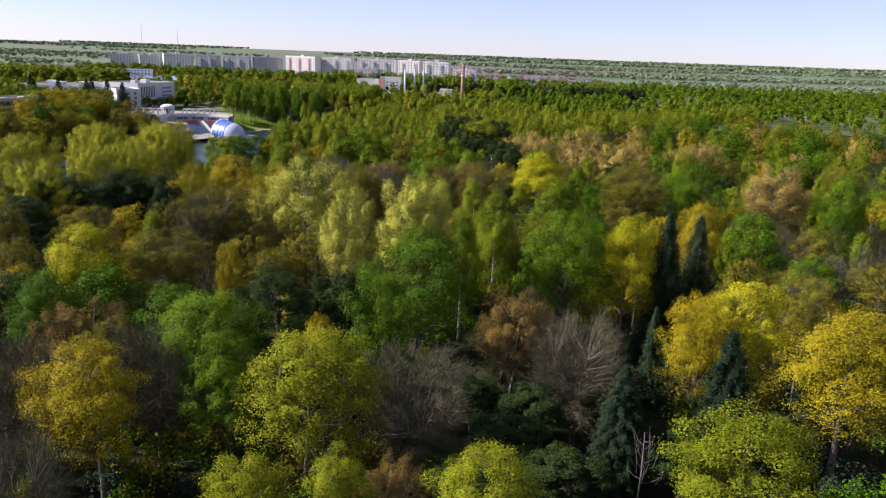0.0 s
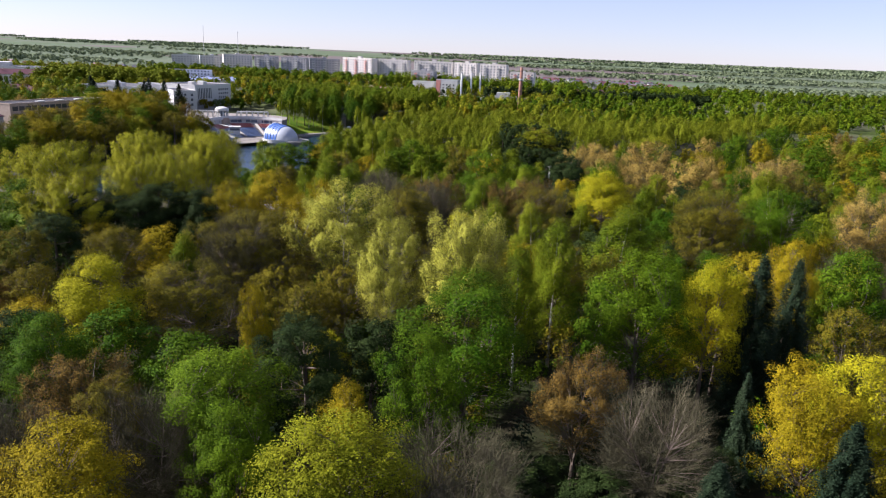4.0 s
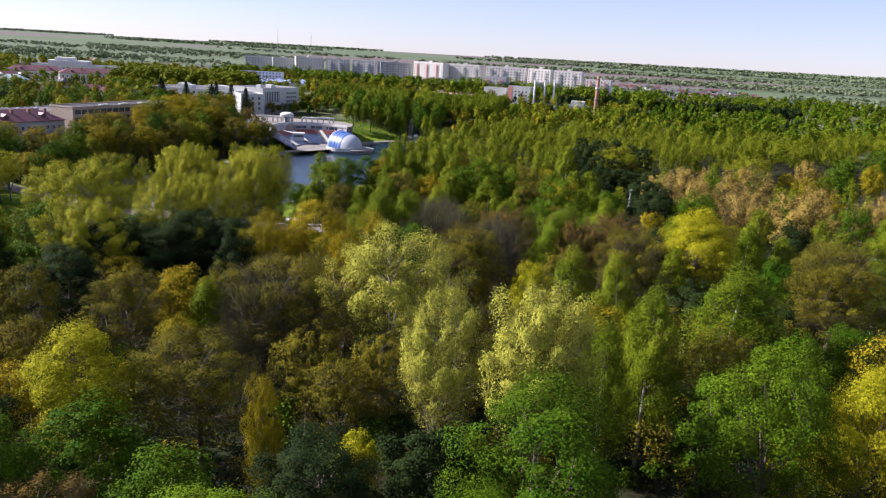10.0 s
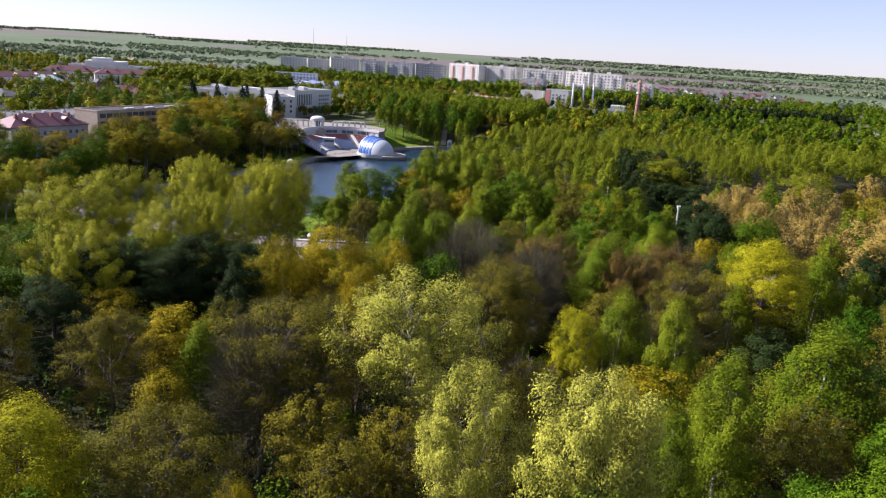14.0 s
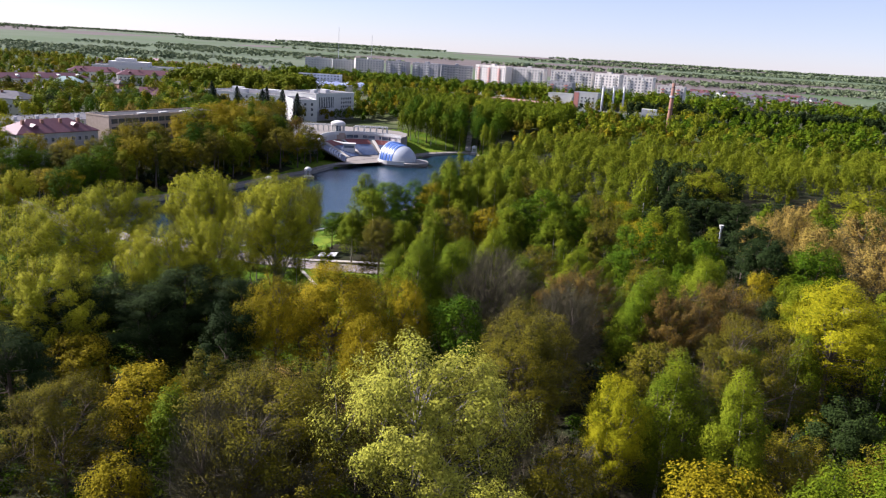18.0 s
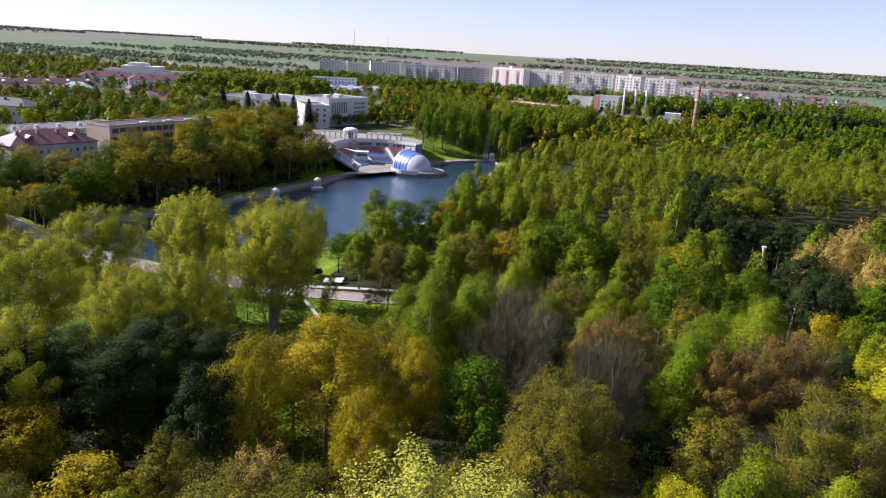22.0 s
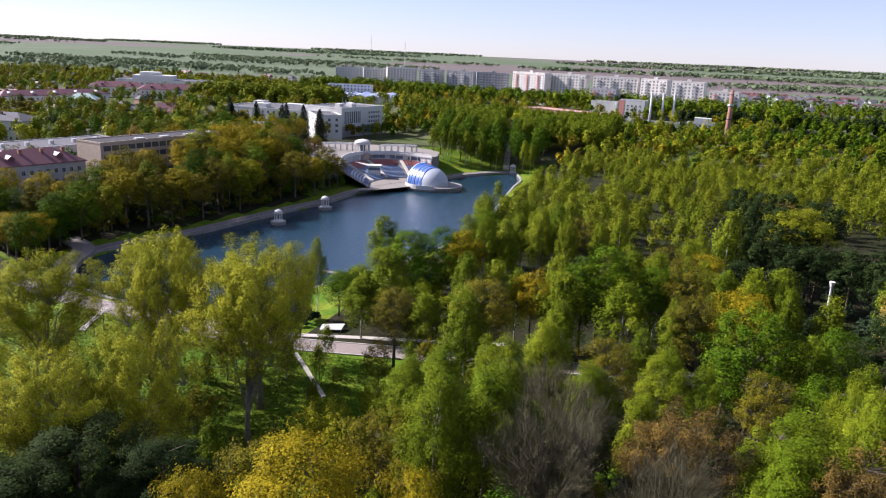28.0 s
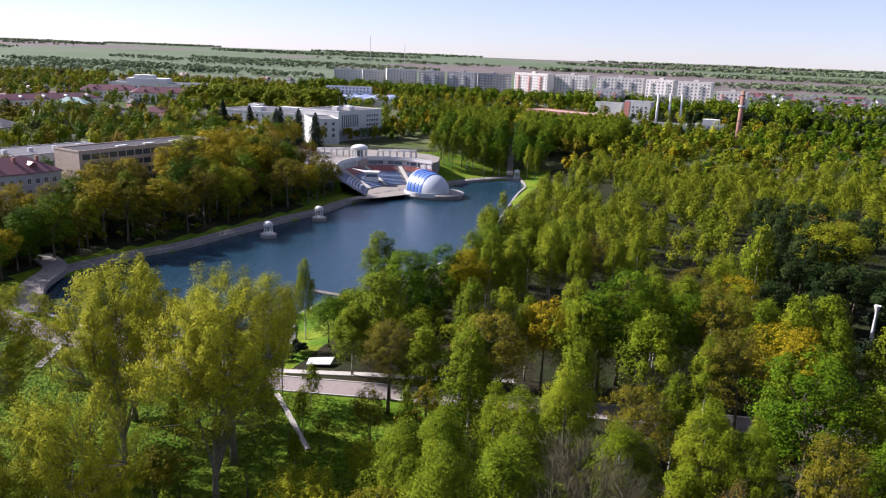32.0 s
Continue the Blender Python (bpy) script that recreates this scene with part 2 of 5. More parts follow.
class Form:
    """Gathers boxes, tubes and sheets into one mesh."""

    def __init__(self):
        self.v, self.f = [], []

    def add(self, verts, faces):
        n = len(self.v)
        self.v += [tuple(p) for p in verts]
        self.f += [tuple(i + n for i in f) for f in faces]
        return self

    def box(self, x0, y0, z0, x1, y1, z1):
        v = [(x, y, z) for z in (z0, z1) for y in (y0, y1) for x in (x0, x1)]
        return self.add(v, [(0, 2, 3, 1), (4, 5, 7, 6), (0, 1, 5, 4), (2, 6, 7, 3), (0, 4, 6, 2), (1, 3, 7, 5)])

    def tube(self, points, radii, sides=6):
        pts, rings = [Vector(p) for p in points], []
        for i, p in enumerate(pts):
            d = (pts[min(i + 1, len(pts) - 1)] - pts[max(i - 1, 0)]).normalized()
            u = d.cross((0.31, 0.95, 0.07)).normalized()
            w = d.cross(u)
            rings.append([p + radii[i] * (math.cos(6.2832 * k / sides) * u + math.sin(6.2832 * k / sides) * w) for k in range(sides)])
        f = [(i * sides + k, i * sides + (k + 1) % sides, (i + 1) * sides + (k + 1) % sides, (i + 1) * sides + k)
             for i in range(len(pts) - 1) for k in range(sides)]
        f.append(tuple(range(sides))[::-1])
        f.append(tuple((len(pts) - 1) * sides + k for k in range(sides)))
        return self.add([p for r in rings for p in r], f)

    def ribbon(self, left, right, z=0.0, thick=0.0):
        """A strip between two lines of x, y, z; thick gives it sides."""
        n = len(left)
        v = [(*p[:2], p[2] + z) for p in left] + [(*p[:2], p[2] + z) for p in right]
        f = [(i, n + i, n + i + 1, i + 1) for i in range(n - 1)]
        if thick:
            v += [(x, y, h - thick) for x, y, h in v]
            f += [(i, i + 1, 2 * n + i + 1, 2 * n + i) for i in range(n - 1)]
            f += [(n + i + 1, n + i, 3 * n + i, 3 * n + i + 1) for i in range(n - 1)]
        return self.add(v, f)

    def dome(self, cx, cy, z, r, h, sides=20, rings=6):
        v = [(cx + r * math.cos(a) * math.cos(b), cy + r * math.sin(a) * math.cos(b), z + h * math.sin(b))
             for b in [1.5708 * j / rings for j in range(rings)] for a in [6.2832 * k / sides for k in range(sides)]]
        v.append((cx, cy, z + h))
        f = [(j * sides + k, j * sides + (k + 1) % sides, (j + 1) * sides + (k + 1) % sides, (j + 1) * sides + k)
             for j in range(rings - 1) for k in range(sides)]
        f += [((rings - 1) * sides + k, (rings - 1) * sides + (k + 1) % sides, len(v) - 1) for k in range(sides)]
        f.append(tuple(range(sides))[::-1])
        return self.add(v, f)

    def make(self, name, mats, parent=None, label="", smooth=False):
        ob = mesh_object(name, self.v, self.f, mats, parent, label)
        if smooth:
            ob.data.polygons.foreach_set("use_smooth", [True] * len(self.f))
        return ob


def thing(name, m, label, category, group="", kind=""):
    ob = new(name)
    ob.matrix_basis = m
    return tagged(ob, label, category, group, kind)


def smooth(a, b, x):
    t = np.clip((x - a) / (b - a), 0, 1)
    return t * t * (3 - 2 * t)


def curve(points, step=3.0):
    """Points along a smooth line through the given ones (Catmull-Rom)."""
    p = np.array([points[0], *points, points[-1]], float)
    out = []
    for i in range(1, len(p) - 2):
        n = max(2, int(np.linalg.norm(p[i + 1] - p[i]) / step))
        for t in np.arange(n) / n:
            a, b, c, d = p[i - 1:i + 3]
            out.append(0.5 * (2 * b + (c - a) * t + (2 * a - 5 * b + 4 * c - d) * t * t + (3 * b - a - 3 * c + d) * t ** 3))
    out.append(p[-2])
    return np.array(out)


def sideways(line, d):
    """The line moved d metres to its left, in plan."""
    g = np.gradient(line[:, :2], axis=0)
    g /= np.linalg.norm(g, axis=1)[:, None] + 1e-9
    out = line.copy()
    out[:, 0] -= g[:, 1] * d
    out[:, 1] += g[:, 0] * d
    return out


# ---- ground ----
SHORE_WEST = curve([(-160, 255), (-172, 268), (-176, 283), (-171, 302), (-165, 317), (-160, 342), (-155, 366), (-151, 382), (-149, 405),
                    (-143, 425), (-130, 452), (-122, 475), (-110, 492), (-99, 501)])
SHORE_EAST = curve([(-99, 501), (-92, 480), (-91, 457), (-87, 411), (-83, 364), (-90, 320), (-94, 306), (-100, 293), (-103.5, 284), (-104.5, 276), (-107, 266), (-112, 259),
                    (-118, 255), (-138, 250), (-160, 255)])
LAKE = np.concatenate([SHORE_WEST[:-1], SHORE_EAST[:-1]])
ROAD_LINE = curve([(-205, 262), (-170, 246), (-148, 238), (-128, 235), (-108, 233), (-91, 232), (-66, 236.5), (-46, 240), (-28, 243.5), (0, 248), (40, 253), (90, 262), (150, 285)], 4)


def lake_distance(x, y):
    """Metres to the shore; negative on the water."""
    a, b = LAKE, np.roll(LAKE, -1, 0)
    best, inside = np.full(x.shape, 1e9), np.zeros(x.shape, bool)
    for (ax, ay), (bx, by) in zip(a, b):
        dx, dy = bx - ax, by - ay
        t = np.clip(((x - ax) * dx + (y - ay) * dy) / (dx * dx + dy * dy + 1e-9), 0, 1)
        best = np.minimum(best, np.hypot(x - ax - t * dx, y - ay - t * dy))
        inside ^= ((ay > y) != (by > y)) & (x < (bx - ax) * (y - ay) / (by - ay + 1e-9) + ax)
    return np.where(inside, -best, best)


def road_distance(x, y):
    best = np.full(x.shape, 1e9)
    for (ax, ay), (bx, by) in zip(ROAD_LINE[:-1], ROAD_LINE[1:]):
        dx, dy = bx - ax, by - ay
        t = np.clip(((x - ax) * dx + (y - ay) * dy) / (dx * dx + dy * dy), 0, 1)
        best = np.minimum(best, np.hypot(x - ax - t * dx, y - ay - t * dy))
    return best


def height(x, y):
    x, y = np.atleast_1d(np.asarray(x, float)), np.atleast_1d(np.asarray(y, float))
    d = lake_distance(x, y)
    # 1 on the high west and north banks, 0 on the low east and south banks
    west = np.maximum(smooth(0, 14, -128 - x + (y - 400) * 0.25) * smooth(250, 285, y), smooth(492, 530, y))
    bank_w = 1.0 + 8.2 * smooth(7, 48, d)
    bank_e = 1.0 + 4.0 * smooth(3, 26, d)
    h = np.where(d < 0, np.maximum(-2.0, -0.3 + d * 0.5), west * bank_w + (1 - west) * bank_e)
    # the dry side of the dam falls away, then the wood rises
    south = smooth(232, 205, y) * smooth(-20, -70, x)
    h = h - 3.2 * south * smooth(150, 200, y)
    h = h + 3.0 * smooth(190, 60, y)
    far = np.hypot(x, y - 100)
    h = h + np.where(d > 0, 2.0 * smooth(500, 1100, far) + 34.0 * smooth(1300, 4900, far), 0)
    bowl = smooth(1.15, 0.85, np.hypot((x + 153) / 23.0, (y - 441) / 27.0))
    h = np.where(d > 0, h * (1 - bowl) + 0.9 * bowl, h)
    dip = smooth(62, 36, np.hypot((x + 222) * 0.8, y - 572))
    h = h * (1 - dip) + 5.0 * dip
    beach = smooth(10.5, 7.0, np.hypot((x + 99.5) * 1.1, y - 257.5)) * (d > 0.5)
    h = h * (1 - beach) + 1.8 * beach
    rd = road_distance(x, y)
    k = smooth(9, 4, rd) * (d > 1)
    h = h * (1 - k) + 5.0 * k
    h = h + 0.25 * np.sin(x * 0.21 + 1.3 * np.sin(y * 0.13)) * np.sin(y * 0.17) * (d > 8) * (1 - k)
    return h


def axis_steps(lo, hi, step, end, grow):
    """Even steps between lo and hi, then ever longer ones out to +-end."""
    mid, out, back = list(np.arange(lo, hi + 0.1, step)), [], []
    p, s = mid[-1], step
    while p < end:
        s *= grow
        p += s
        out.append(p)
    p, s = lo, step
    while p > -end:
        s *= grow
        p -= s
        back.append(p)
    return np.array(back[::-1] + mid + out)


gx, gy = axis_steps(-260, 60, 3.0, 4950, 1.13), axis_steps(150, 560, 3.0, 4950, 1.13)
GX, GY = np.meshgrid(gx, gy)
GZ = height(GX.ravel(), GY.ravel())
nx, ny = len(gx), len(gy)
TABLES = [GZ.reshape(ny, nx), lake_distance(GX.ravel(), GY.ravel()).reshape(ny, nx), road_distance(GX.ravel(), GY.ravel()).reshape(ny, nx)]


def table(k, x, y):
    """A value of the ground grid between its corners."""
    i, j = min(max(int(np.searchsorted(gx, x)) - 1, 0), nx - 2), min(max(int(np.searchsorted(gy, y)) - 1, 0), ny - 2)
    u, v = (x - gx[i]) / (gx[i + 1] - gx[i]), (y - gy[j]) / (gy[j + 1] - gy[j])
    t = TABLES[k]
    return float((t[j, i] * (1 - u) + t[j, i + 1] * u) * (1 - v) + (t[j + 1, i] * (1 - u) + t[j + 1, i + 1] * u) * v)


def ground_at(x, y):
    return table(0, x, y)


def from_lake(x, y):
    return table(1, x, y)


def from_road(x, y):
    return table(2, x, y)


cells = [(j * nx + i, j * nx + i + 1, (j + 1) * nx + i + 1, (j + 1) * nx + i) for j in range(ny - 1) for i in range(nx - 1)]
cx_, cy_ = ((GX[1:, 1:] + GX[:-1, :-1]) / 2).ravel(), ((GY[1:, 1:] + GY[:-1, :-1]) / 2).ravel()
farness = np.hypot(cx_, cy_ - 100)
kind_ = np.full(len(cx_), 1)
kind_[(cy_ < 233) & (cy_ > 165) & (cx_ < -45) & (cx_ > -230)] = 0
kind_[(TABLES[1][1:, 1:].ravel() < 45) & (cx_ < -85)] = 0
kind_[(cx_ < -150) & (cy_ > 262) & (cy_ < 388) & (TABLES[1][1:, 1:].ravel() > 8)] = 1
kind_[(cy_ > 520) | (cx_ < -215)] = 4
patch = np.sin(cx_ * 0.0021 + 2) + np.sin(cy_ * 0.0034 + cx_ * 0.0008) + 0.6 * np.sin(cx_ * 0.0061 - cy_ * 0.003)
kind_[(farness > 1250)] = np.where(patch > 0.55, 3, 2)[farness > 1250]
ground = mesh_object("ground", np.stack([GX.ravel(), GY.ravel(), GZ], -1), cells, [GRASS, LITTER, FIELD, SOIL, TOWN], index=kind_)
ground.data.polygons.foreach_set("use_smooth", [True] * len(cells))
tagged(ground, "grassy park ground, leaf litter and distant fields", "ground", kind="structure")

wv = [(x, y, 0.0) for x, y in LAKE]
water = mesh_object("water", wv, [tuple(range(len(wv)))], WATER)
tagged(water, "dark blue rippled lake water reflecting the sky", "lake", kind="structure")


# ---- trees ----
def leaf_mesh(name, centres, normals, size, rng, material_, parent, corners=4, stretch=1.0):
    """One small leaf clump at each centre, as a flat blade of three or four corners."""
    n = len(centres)
    nrm = normals / (np.linalg.norm(normals, axis=1)[:, None] + 1e-9) + rng.normal(0, 0.3, (n, 3))
    nrm /= np.linalg.norm(nrm, axis=1)[:, None] + 1e-9
    a = np.cross(nrm, rng.normal(0, 1, (n, 3)))
    a /= np.linalg.norm(a, axis=1)[:, None] + 1e-9
    b = np.cross(nrm, a)
    s = size * rng.uniform(0.55, 1.45, (n, 1))
    if stretch != 1.0:
        a = 0.45 * a + np.array([0, 0, -1.0])
        a -= nrm * (a * nrm).sum(1)[:, None]
        a /= np.linalg.norm(a, axis=1)[:, None] + 1e-9
        b = np.cross(nrm, a) * stretch
        a = a / stretch ** 0.6
    if corners == 4:
        v = np.stack([centres + a * s, centres + b * s * 0.62, centres - a * s, centres - b * s * 0.62], 1)
    else:
        v = np.stack([centres + a * s, centres + (b * 0.9 - a * 0.5) * s, centres - (b * 0.9 + a * 0.5) * s], 1)
    me = bpy.data.meshes.new(name)
    me.vertices.add(n * corners)
    me.vertices.foreach_set("co", v.astype(np.float32).ravel())
    me.loops.add(n * corners)
    me.loops.foreach_set("vertex_index", np.arange(n * corners, dtype=np.int32))
    me.polygons.add(n)
    me.polygons.foreach_set("loop_start", np.arange(0, n * corners, corners, dtype=np.int32))
    me.materials.append(material_)
    me.update(calc_edges=True)
    ob = new(name, me)
    if parent is not None:
        ob.parent = parent
    return ob


# kind: height and crown radius of the pattern, where the crown begins, clumps, clump size, widest level, point of the top, label
KINDS = {
    "lime": (24, 5.6, 0.3, 110, 0.24, 0.45, 1.0, "broad green lime tree in fresh leaf"),
    "birch": (22, 3.6, 0.26, 120, 0.24, 0.38, 1.35, "slender birch with soft light green foliage"),
    "maple": (22, 5.0, 0.4, 124, 0.24, 0.42, 1.0, "maple with bright yellow-green spring leaves"),
    "gold": (22, 5.0, 0.42, 124, 0.24, 0.45, 1.0, "tree with golden yellow-olive spring leaves"),
    "linden": (22, 5.0, 0.34, 124, 0.24, 0.42, 1.0, "young linden with yellow-green spring leaves"),
    "olive": (22, 5.2, 0.42, 140, 0.19, 0.46, 0.95, "oak with sparse olive-brown young leaves"),
    "poplar": (26, 6.2, 0.40, 220, 0.16, 0.5, 0.8, "tall spreading poplar with pale sparse leaves and visible limbs"),
    "silver": (25, 5.6, 0.42, 150, 0.205, 0.5, 0.95, "silver poplar with whitish-green young leaves"),
    "rust": (20, 4.6, 0.42, 120, 0.20, 0.45, 0.9, "tree with reddish-brown buds and fine twigs"),
    "tan": (22, 5.0, 0.42, 120, 0.20, 0.45, 0.9, "tree with orange-tan catkins and fine twigs"),
    "pine": (22, 4.6, 0.38, 80, 0.25, 0.45, 1.0, "dark green pine with layered clumps of needles"),
    "spruce": (23, 3.2, 0.08, 0, 0.0, 0.0, 1.0, "dark conical spruce standing in the wood"),
    "bare": (19, 5.0, 0.36, 150, 0.20, 0.5, 0.9, "leafless tree with a haze of grey-brown twigs"),
}
# leaf count, leaf size, clumps that have a branch of their own, and patterns of each kind by closeness
CLOSE = {"near": (42000, 0.078, 200, 2), "middle": (14000, 0.136, 40, 3), "far": (4600, 0.22, 0, 2), "bank": (8600, 0.165, 14, 3)}
THIN = {"spruce": 1.7, "pine": 1.3, "olive": 0.95, "poplar": 1.6, "silver": 1.3, "rust": 0.75, "tan": 0.9, "bare": 0.0, "gold": 0.9, "maple": 1.0, "birch": 0.95}
BROOM = ("poplar", "silver", "bare", "rust", "tan")        # limbs that sweep up to a fan of twigs
PATTERNS = {}


def arc(a, b, c, n=5):
    """Points on a bow from a over b to c."""
    t = np.linspace(0, 1, n)[:, None]
    return (1 - t) ** 2 * a + 2 * t * (1 - t) * b + t * t * c


def build_tree(kind, close, seed):
    rng = np.random.default_rng(seed)
    H, R, base, lumps, lump, widest, point, label = KINDS[kind]
    count, size, branches, _ = CLOSE[close]
    count = int(count * THIN.get(kind, 1.0))
    root = new(kind + "_tree" if kind not in ("birch", "poplar", "pine", "spruce") else kind)
    wood, arms_ = Form(), Form()
    sides = 7 if close == "near" else 4
    lean = rng.normal(0, 0.25, 2)
    top = 0.92 if kind in ("birch", "spruce", "pine") else 0.5 if kind in BROOM else 0.62
    stem = [(lean[0] * z * z * 2, lean[1] * z * z * 2, z * H) for z in np.linspace(-0.02, top, 6)]
    r0 = 0.34 if kind not in ("birch", "spruce") else 0.2
    wood.tube(stem, [r0 * (1.25 - 1.1 * i / 5) for i in range(6)], sides)
    tv, tf = [], []
    if kind == "spruce":
        cen, nor = [], []
        levels = 26
        for i in range(levels):
            f = i / (levels - 1)
            z, rad = H * (base + (0.98 - base) * f), R * (1 - f) ** 0.62 + 0.15
            arms = max(4, int(11 * (1 - f) + 4))
            for k in range(arms):
                a = 6.2832 * (k + rng.uniform(-0.3, 0.3)) / arms
                m = max(3, int(count / levels / arms * (0.5 + 1.0 * (1 - f))))
                t = rng.uniform(0.15, 1, m) ** 0.7
                reach = rad * rng.uniform(0.75, 1.12)
                p = np.stack([np.cos(a) * t * reach, np.sin(a) * t * reach, z - 0.32 * t * reach], -1) + rng.normal(0, 1, (m, 3)) * (0.16, 0.16, 0.38)
                cen.append(p)
                nor.append(np.tile((0.35 * np.cos(a), 0.35 * np.sin(a), 0.9), (m, 1)))
        cen, nor = np.concatenate(cen), np.concatenate(nor)
    else:
        # clumps over the outline of the crown, which bulges unevenly
        k = np.arange(lumps) + 0.5
        u = 1 - (1 - k / lumps) ** 0.8
        azi = k * 2.39996 + rng.uniform(0, 6) + rng.normal(0, 0.2, lumps)
        up, low = np.clip((u - widest) / (1 - widest), 0, 1), np.clip((widest - u) / widest, 0, 1)
        prof = np.where(u > widest, (1 - up ** (2.0 / point)) ** (0.5 * point), (0.25 + 0.75 * np.sqrt(1 - low ** 2)) if kind in BROOM else 0.5 + 0.5 * np.sqrt(1 - low ** 2))
        ph = rng.uniform(0, 6.28, 4)
        bulge = 1 + 0.15 * np.sin(2 * azi + ph[0]) + 0.15 * np.sin(3 * azi + 5 * u + ph[1]) + 0.08 * np.sin(5 * azi - 7 * u + ph[2])
        pull = rng.uniform(0.12, 1.0, lumps) ** 0.45
        rr = R * (prof * 0.92 + 0.06) * bulge * pull
        spot = np.stack([np.cos(azi) * rr + lean[0] * 2, np.sin(azi) * rr + lean[1] * 2, H * (base + (0.965 - base) * u * (0.9 + 0.1 * bulge))], -1)
        spot[:, 2] += rng.normal(0, 0.018 * H, lumps)
        lr = lump * R * rng.uniform(0.5, 1.45, lumps)
        fork = (0.17 if kind == "poplar" else base * 0.7) * H
        axis = np.array((lean[0], lean[1], fork))
        along = spot - axis * (1, 1, 0.6) - (0, 0, 0.25 * H)
        along /= np.linalg.norm(along, axis=1)[:, None]
        # main limbs, then a branch from the nearest limb to each clump
        n_limb = {"birch": 4, "pine": 5}.get(kind, 9 if kind in BROOM else 8) if close != "far" else 0
        bones = []
        for i in rng.permutation(np.where((u > 0.3) & (u < 0.93))[0])[:n_limb]:
            z0 = fork * rng.uniform(0.8, 1.25) if kind in BROOM else H * rng.uniform(base, top * 0.9)
            z0 = min(z0, spot[i][2] - 1.0)
            f = z0 / H
            s0 = np.array((lean[0] * f * f * 2, lean[1] * f * f * 2, z0))
            e = s0 + 0.86 * (spot[i] - s0)
            mid = s0 + (e - s0) * ((0.32, 0.32, 0.62) if kind in BROOM else (0.55, 0.55, 0.5))
            pts = arc(s0, mid, e, 6)
            w = (0.05 if kind == "birch" else 0.11 if kind != "poplar" else 0.15)
            arms_.tube(pts, [w * (1.15 - 0.95 * j / 5) for j in range(6)], 5 if close == "near" else 3)
            bones.append(pts)
        if bones:
            bones = np.concatenate(bones + [np.array([p for p in stem if p[2] > fork * 0.9] or [stem[-1]])])
            for i in rng.permutation(lumps)[:branches]:
                d = np.linalg.norm(bones - spot[i], axis=1) + 4.0 * (bones[:, 2] > spot[i][2] - 0.25 * np.linalg.norm(bones[:, :2] - spot[i][:2], axis=1))
                s0, e = bones[d.argmin()], spot[i] + along[i] * lr[i] * 0.4
                mid = (s0 + e) / 2 + (0, 0, (0.0 if kind in BROOM else 0.04) * H * 0.5) - along[i] * 0.2
                w = 0.028 if kind == "birch" else 0.045
                arms_.tube(arc(s0, mid, e, 4), [w, w * 0.75, w * 0.5, w * 0.2], 3)
        load = lr ** 2 * ((0.15 if kind in BROOM else 0.3) + 0.7 * smooth(0.1, 0.55, u))
        which = rng.choice(lumps, max(count, 1), p=load / load.sum())
        n = len(which)
        out = rng.normal(0, 1, (n, 3))
        out /= np.linalg.norm(out, axis=1)[:, None]
        if kind in BROOM:
            go = rng.uniform(-1.0, 1.0, (n, 1))
            cen = spot[which] + lr[which][:, None] * (along[which] * go * (0.75 if kind == "silver" else 0.9) + out * rng.uniform(0.2, 1.0, (n, 1)) ** 0.6 * (0.85 - 0.3 * go))
        else:
            out[:, 2] += 0.45
            out /= np.linalg.norm(out, axis=1)[:, None]
            tall = {"birch": 1.5, "pine": 0.75}.get(kind, 0.85)
            cen = spot[which] + out * (rng.uniform(0.25, 1.0, (n, 1)) ** 0.4) * lr[which][:, None] * (1, 1, tall)
            cen += along[which] * (lr[which] * rng.exponential(0.16, n))[:, None]
            if kind == "birch":
                cen[:, 2] -= rng.exponential(0.5, n) * lr[which]
        centre = np.array((lean[0], lean[1], H * (base + (1 - base) * 0.42)))
        nor = 0.6 * out + 0.9 * (cen - centre) / (R, R, H * (1 - base) * 0.55) + (0, 0, 0.22)
        if kind in ("bare", "rust", "tan", "olive", "poplar", "silver") and close != "far":
            # fine twigs: thin blades that fan out of every clump
            n = {"bare": {"near": 20000, "middle": 7500, "bank": 4500}, "rust": {"near": 8000, "middle": 2500, "bank": 1200}, "tan": {"near": 8000, "middle": 2500, "bank": 1200}}.get(kind, {"near": 6000, "middle": 1600, "bank": 700})[close]
            which = rng.choice(lumps, n, p=lr / lr.sum())
            out = along[which] + rng.normal(0, 0.42, (n, 3))
            out /= np.linalg.norm(out, axis=1)[:, None]
            start = spot[which] + lr[which][:, None] * (along[which] * rng.uniform(-1.8, 0.5, (n, 1)) + rng.normal(0, 0.3, (n, 3)))
            end = start + out * lr[which][:, None] * rng.uniform(0.7, 1.7, (n, 1))
            side = np.cross(out, rng.normal(0, 1, (n, 3)))
            side /= np.linalg.norm(side, axis=1)[:, None]
            w = 0.013 if close == "near" else 0.022
            v = np.stack([start + side * w, start - side * w, end], 1).reshape(-1, 3)
            tv, tf = list(v), [tuple(f) for f in np.arange(n * 3).reshape(-1, 3) + len(arms_.v)]
    tr = wood.make("trunk", BIRCH_BARK if kind == "birch" else PALE_BARK if kind in ("silver", "poplar") else BARK, root)
    tr.data.polygons.foreach_set("use_smooth", [True] * len(wood.f))
    if arms_.f or tf:
        tagged(mesh_object("branchwork", arms_.v + tv, arms_.f + tf, [tr.data.materials[0] if kind != "birch" else BARK, LEAF["twig"]], root, index=[0] * len(arms_.f) + [1] * len(tf)), kind="stuff")
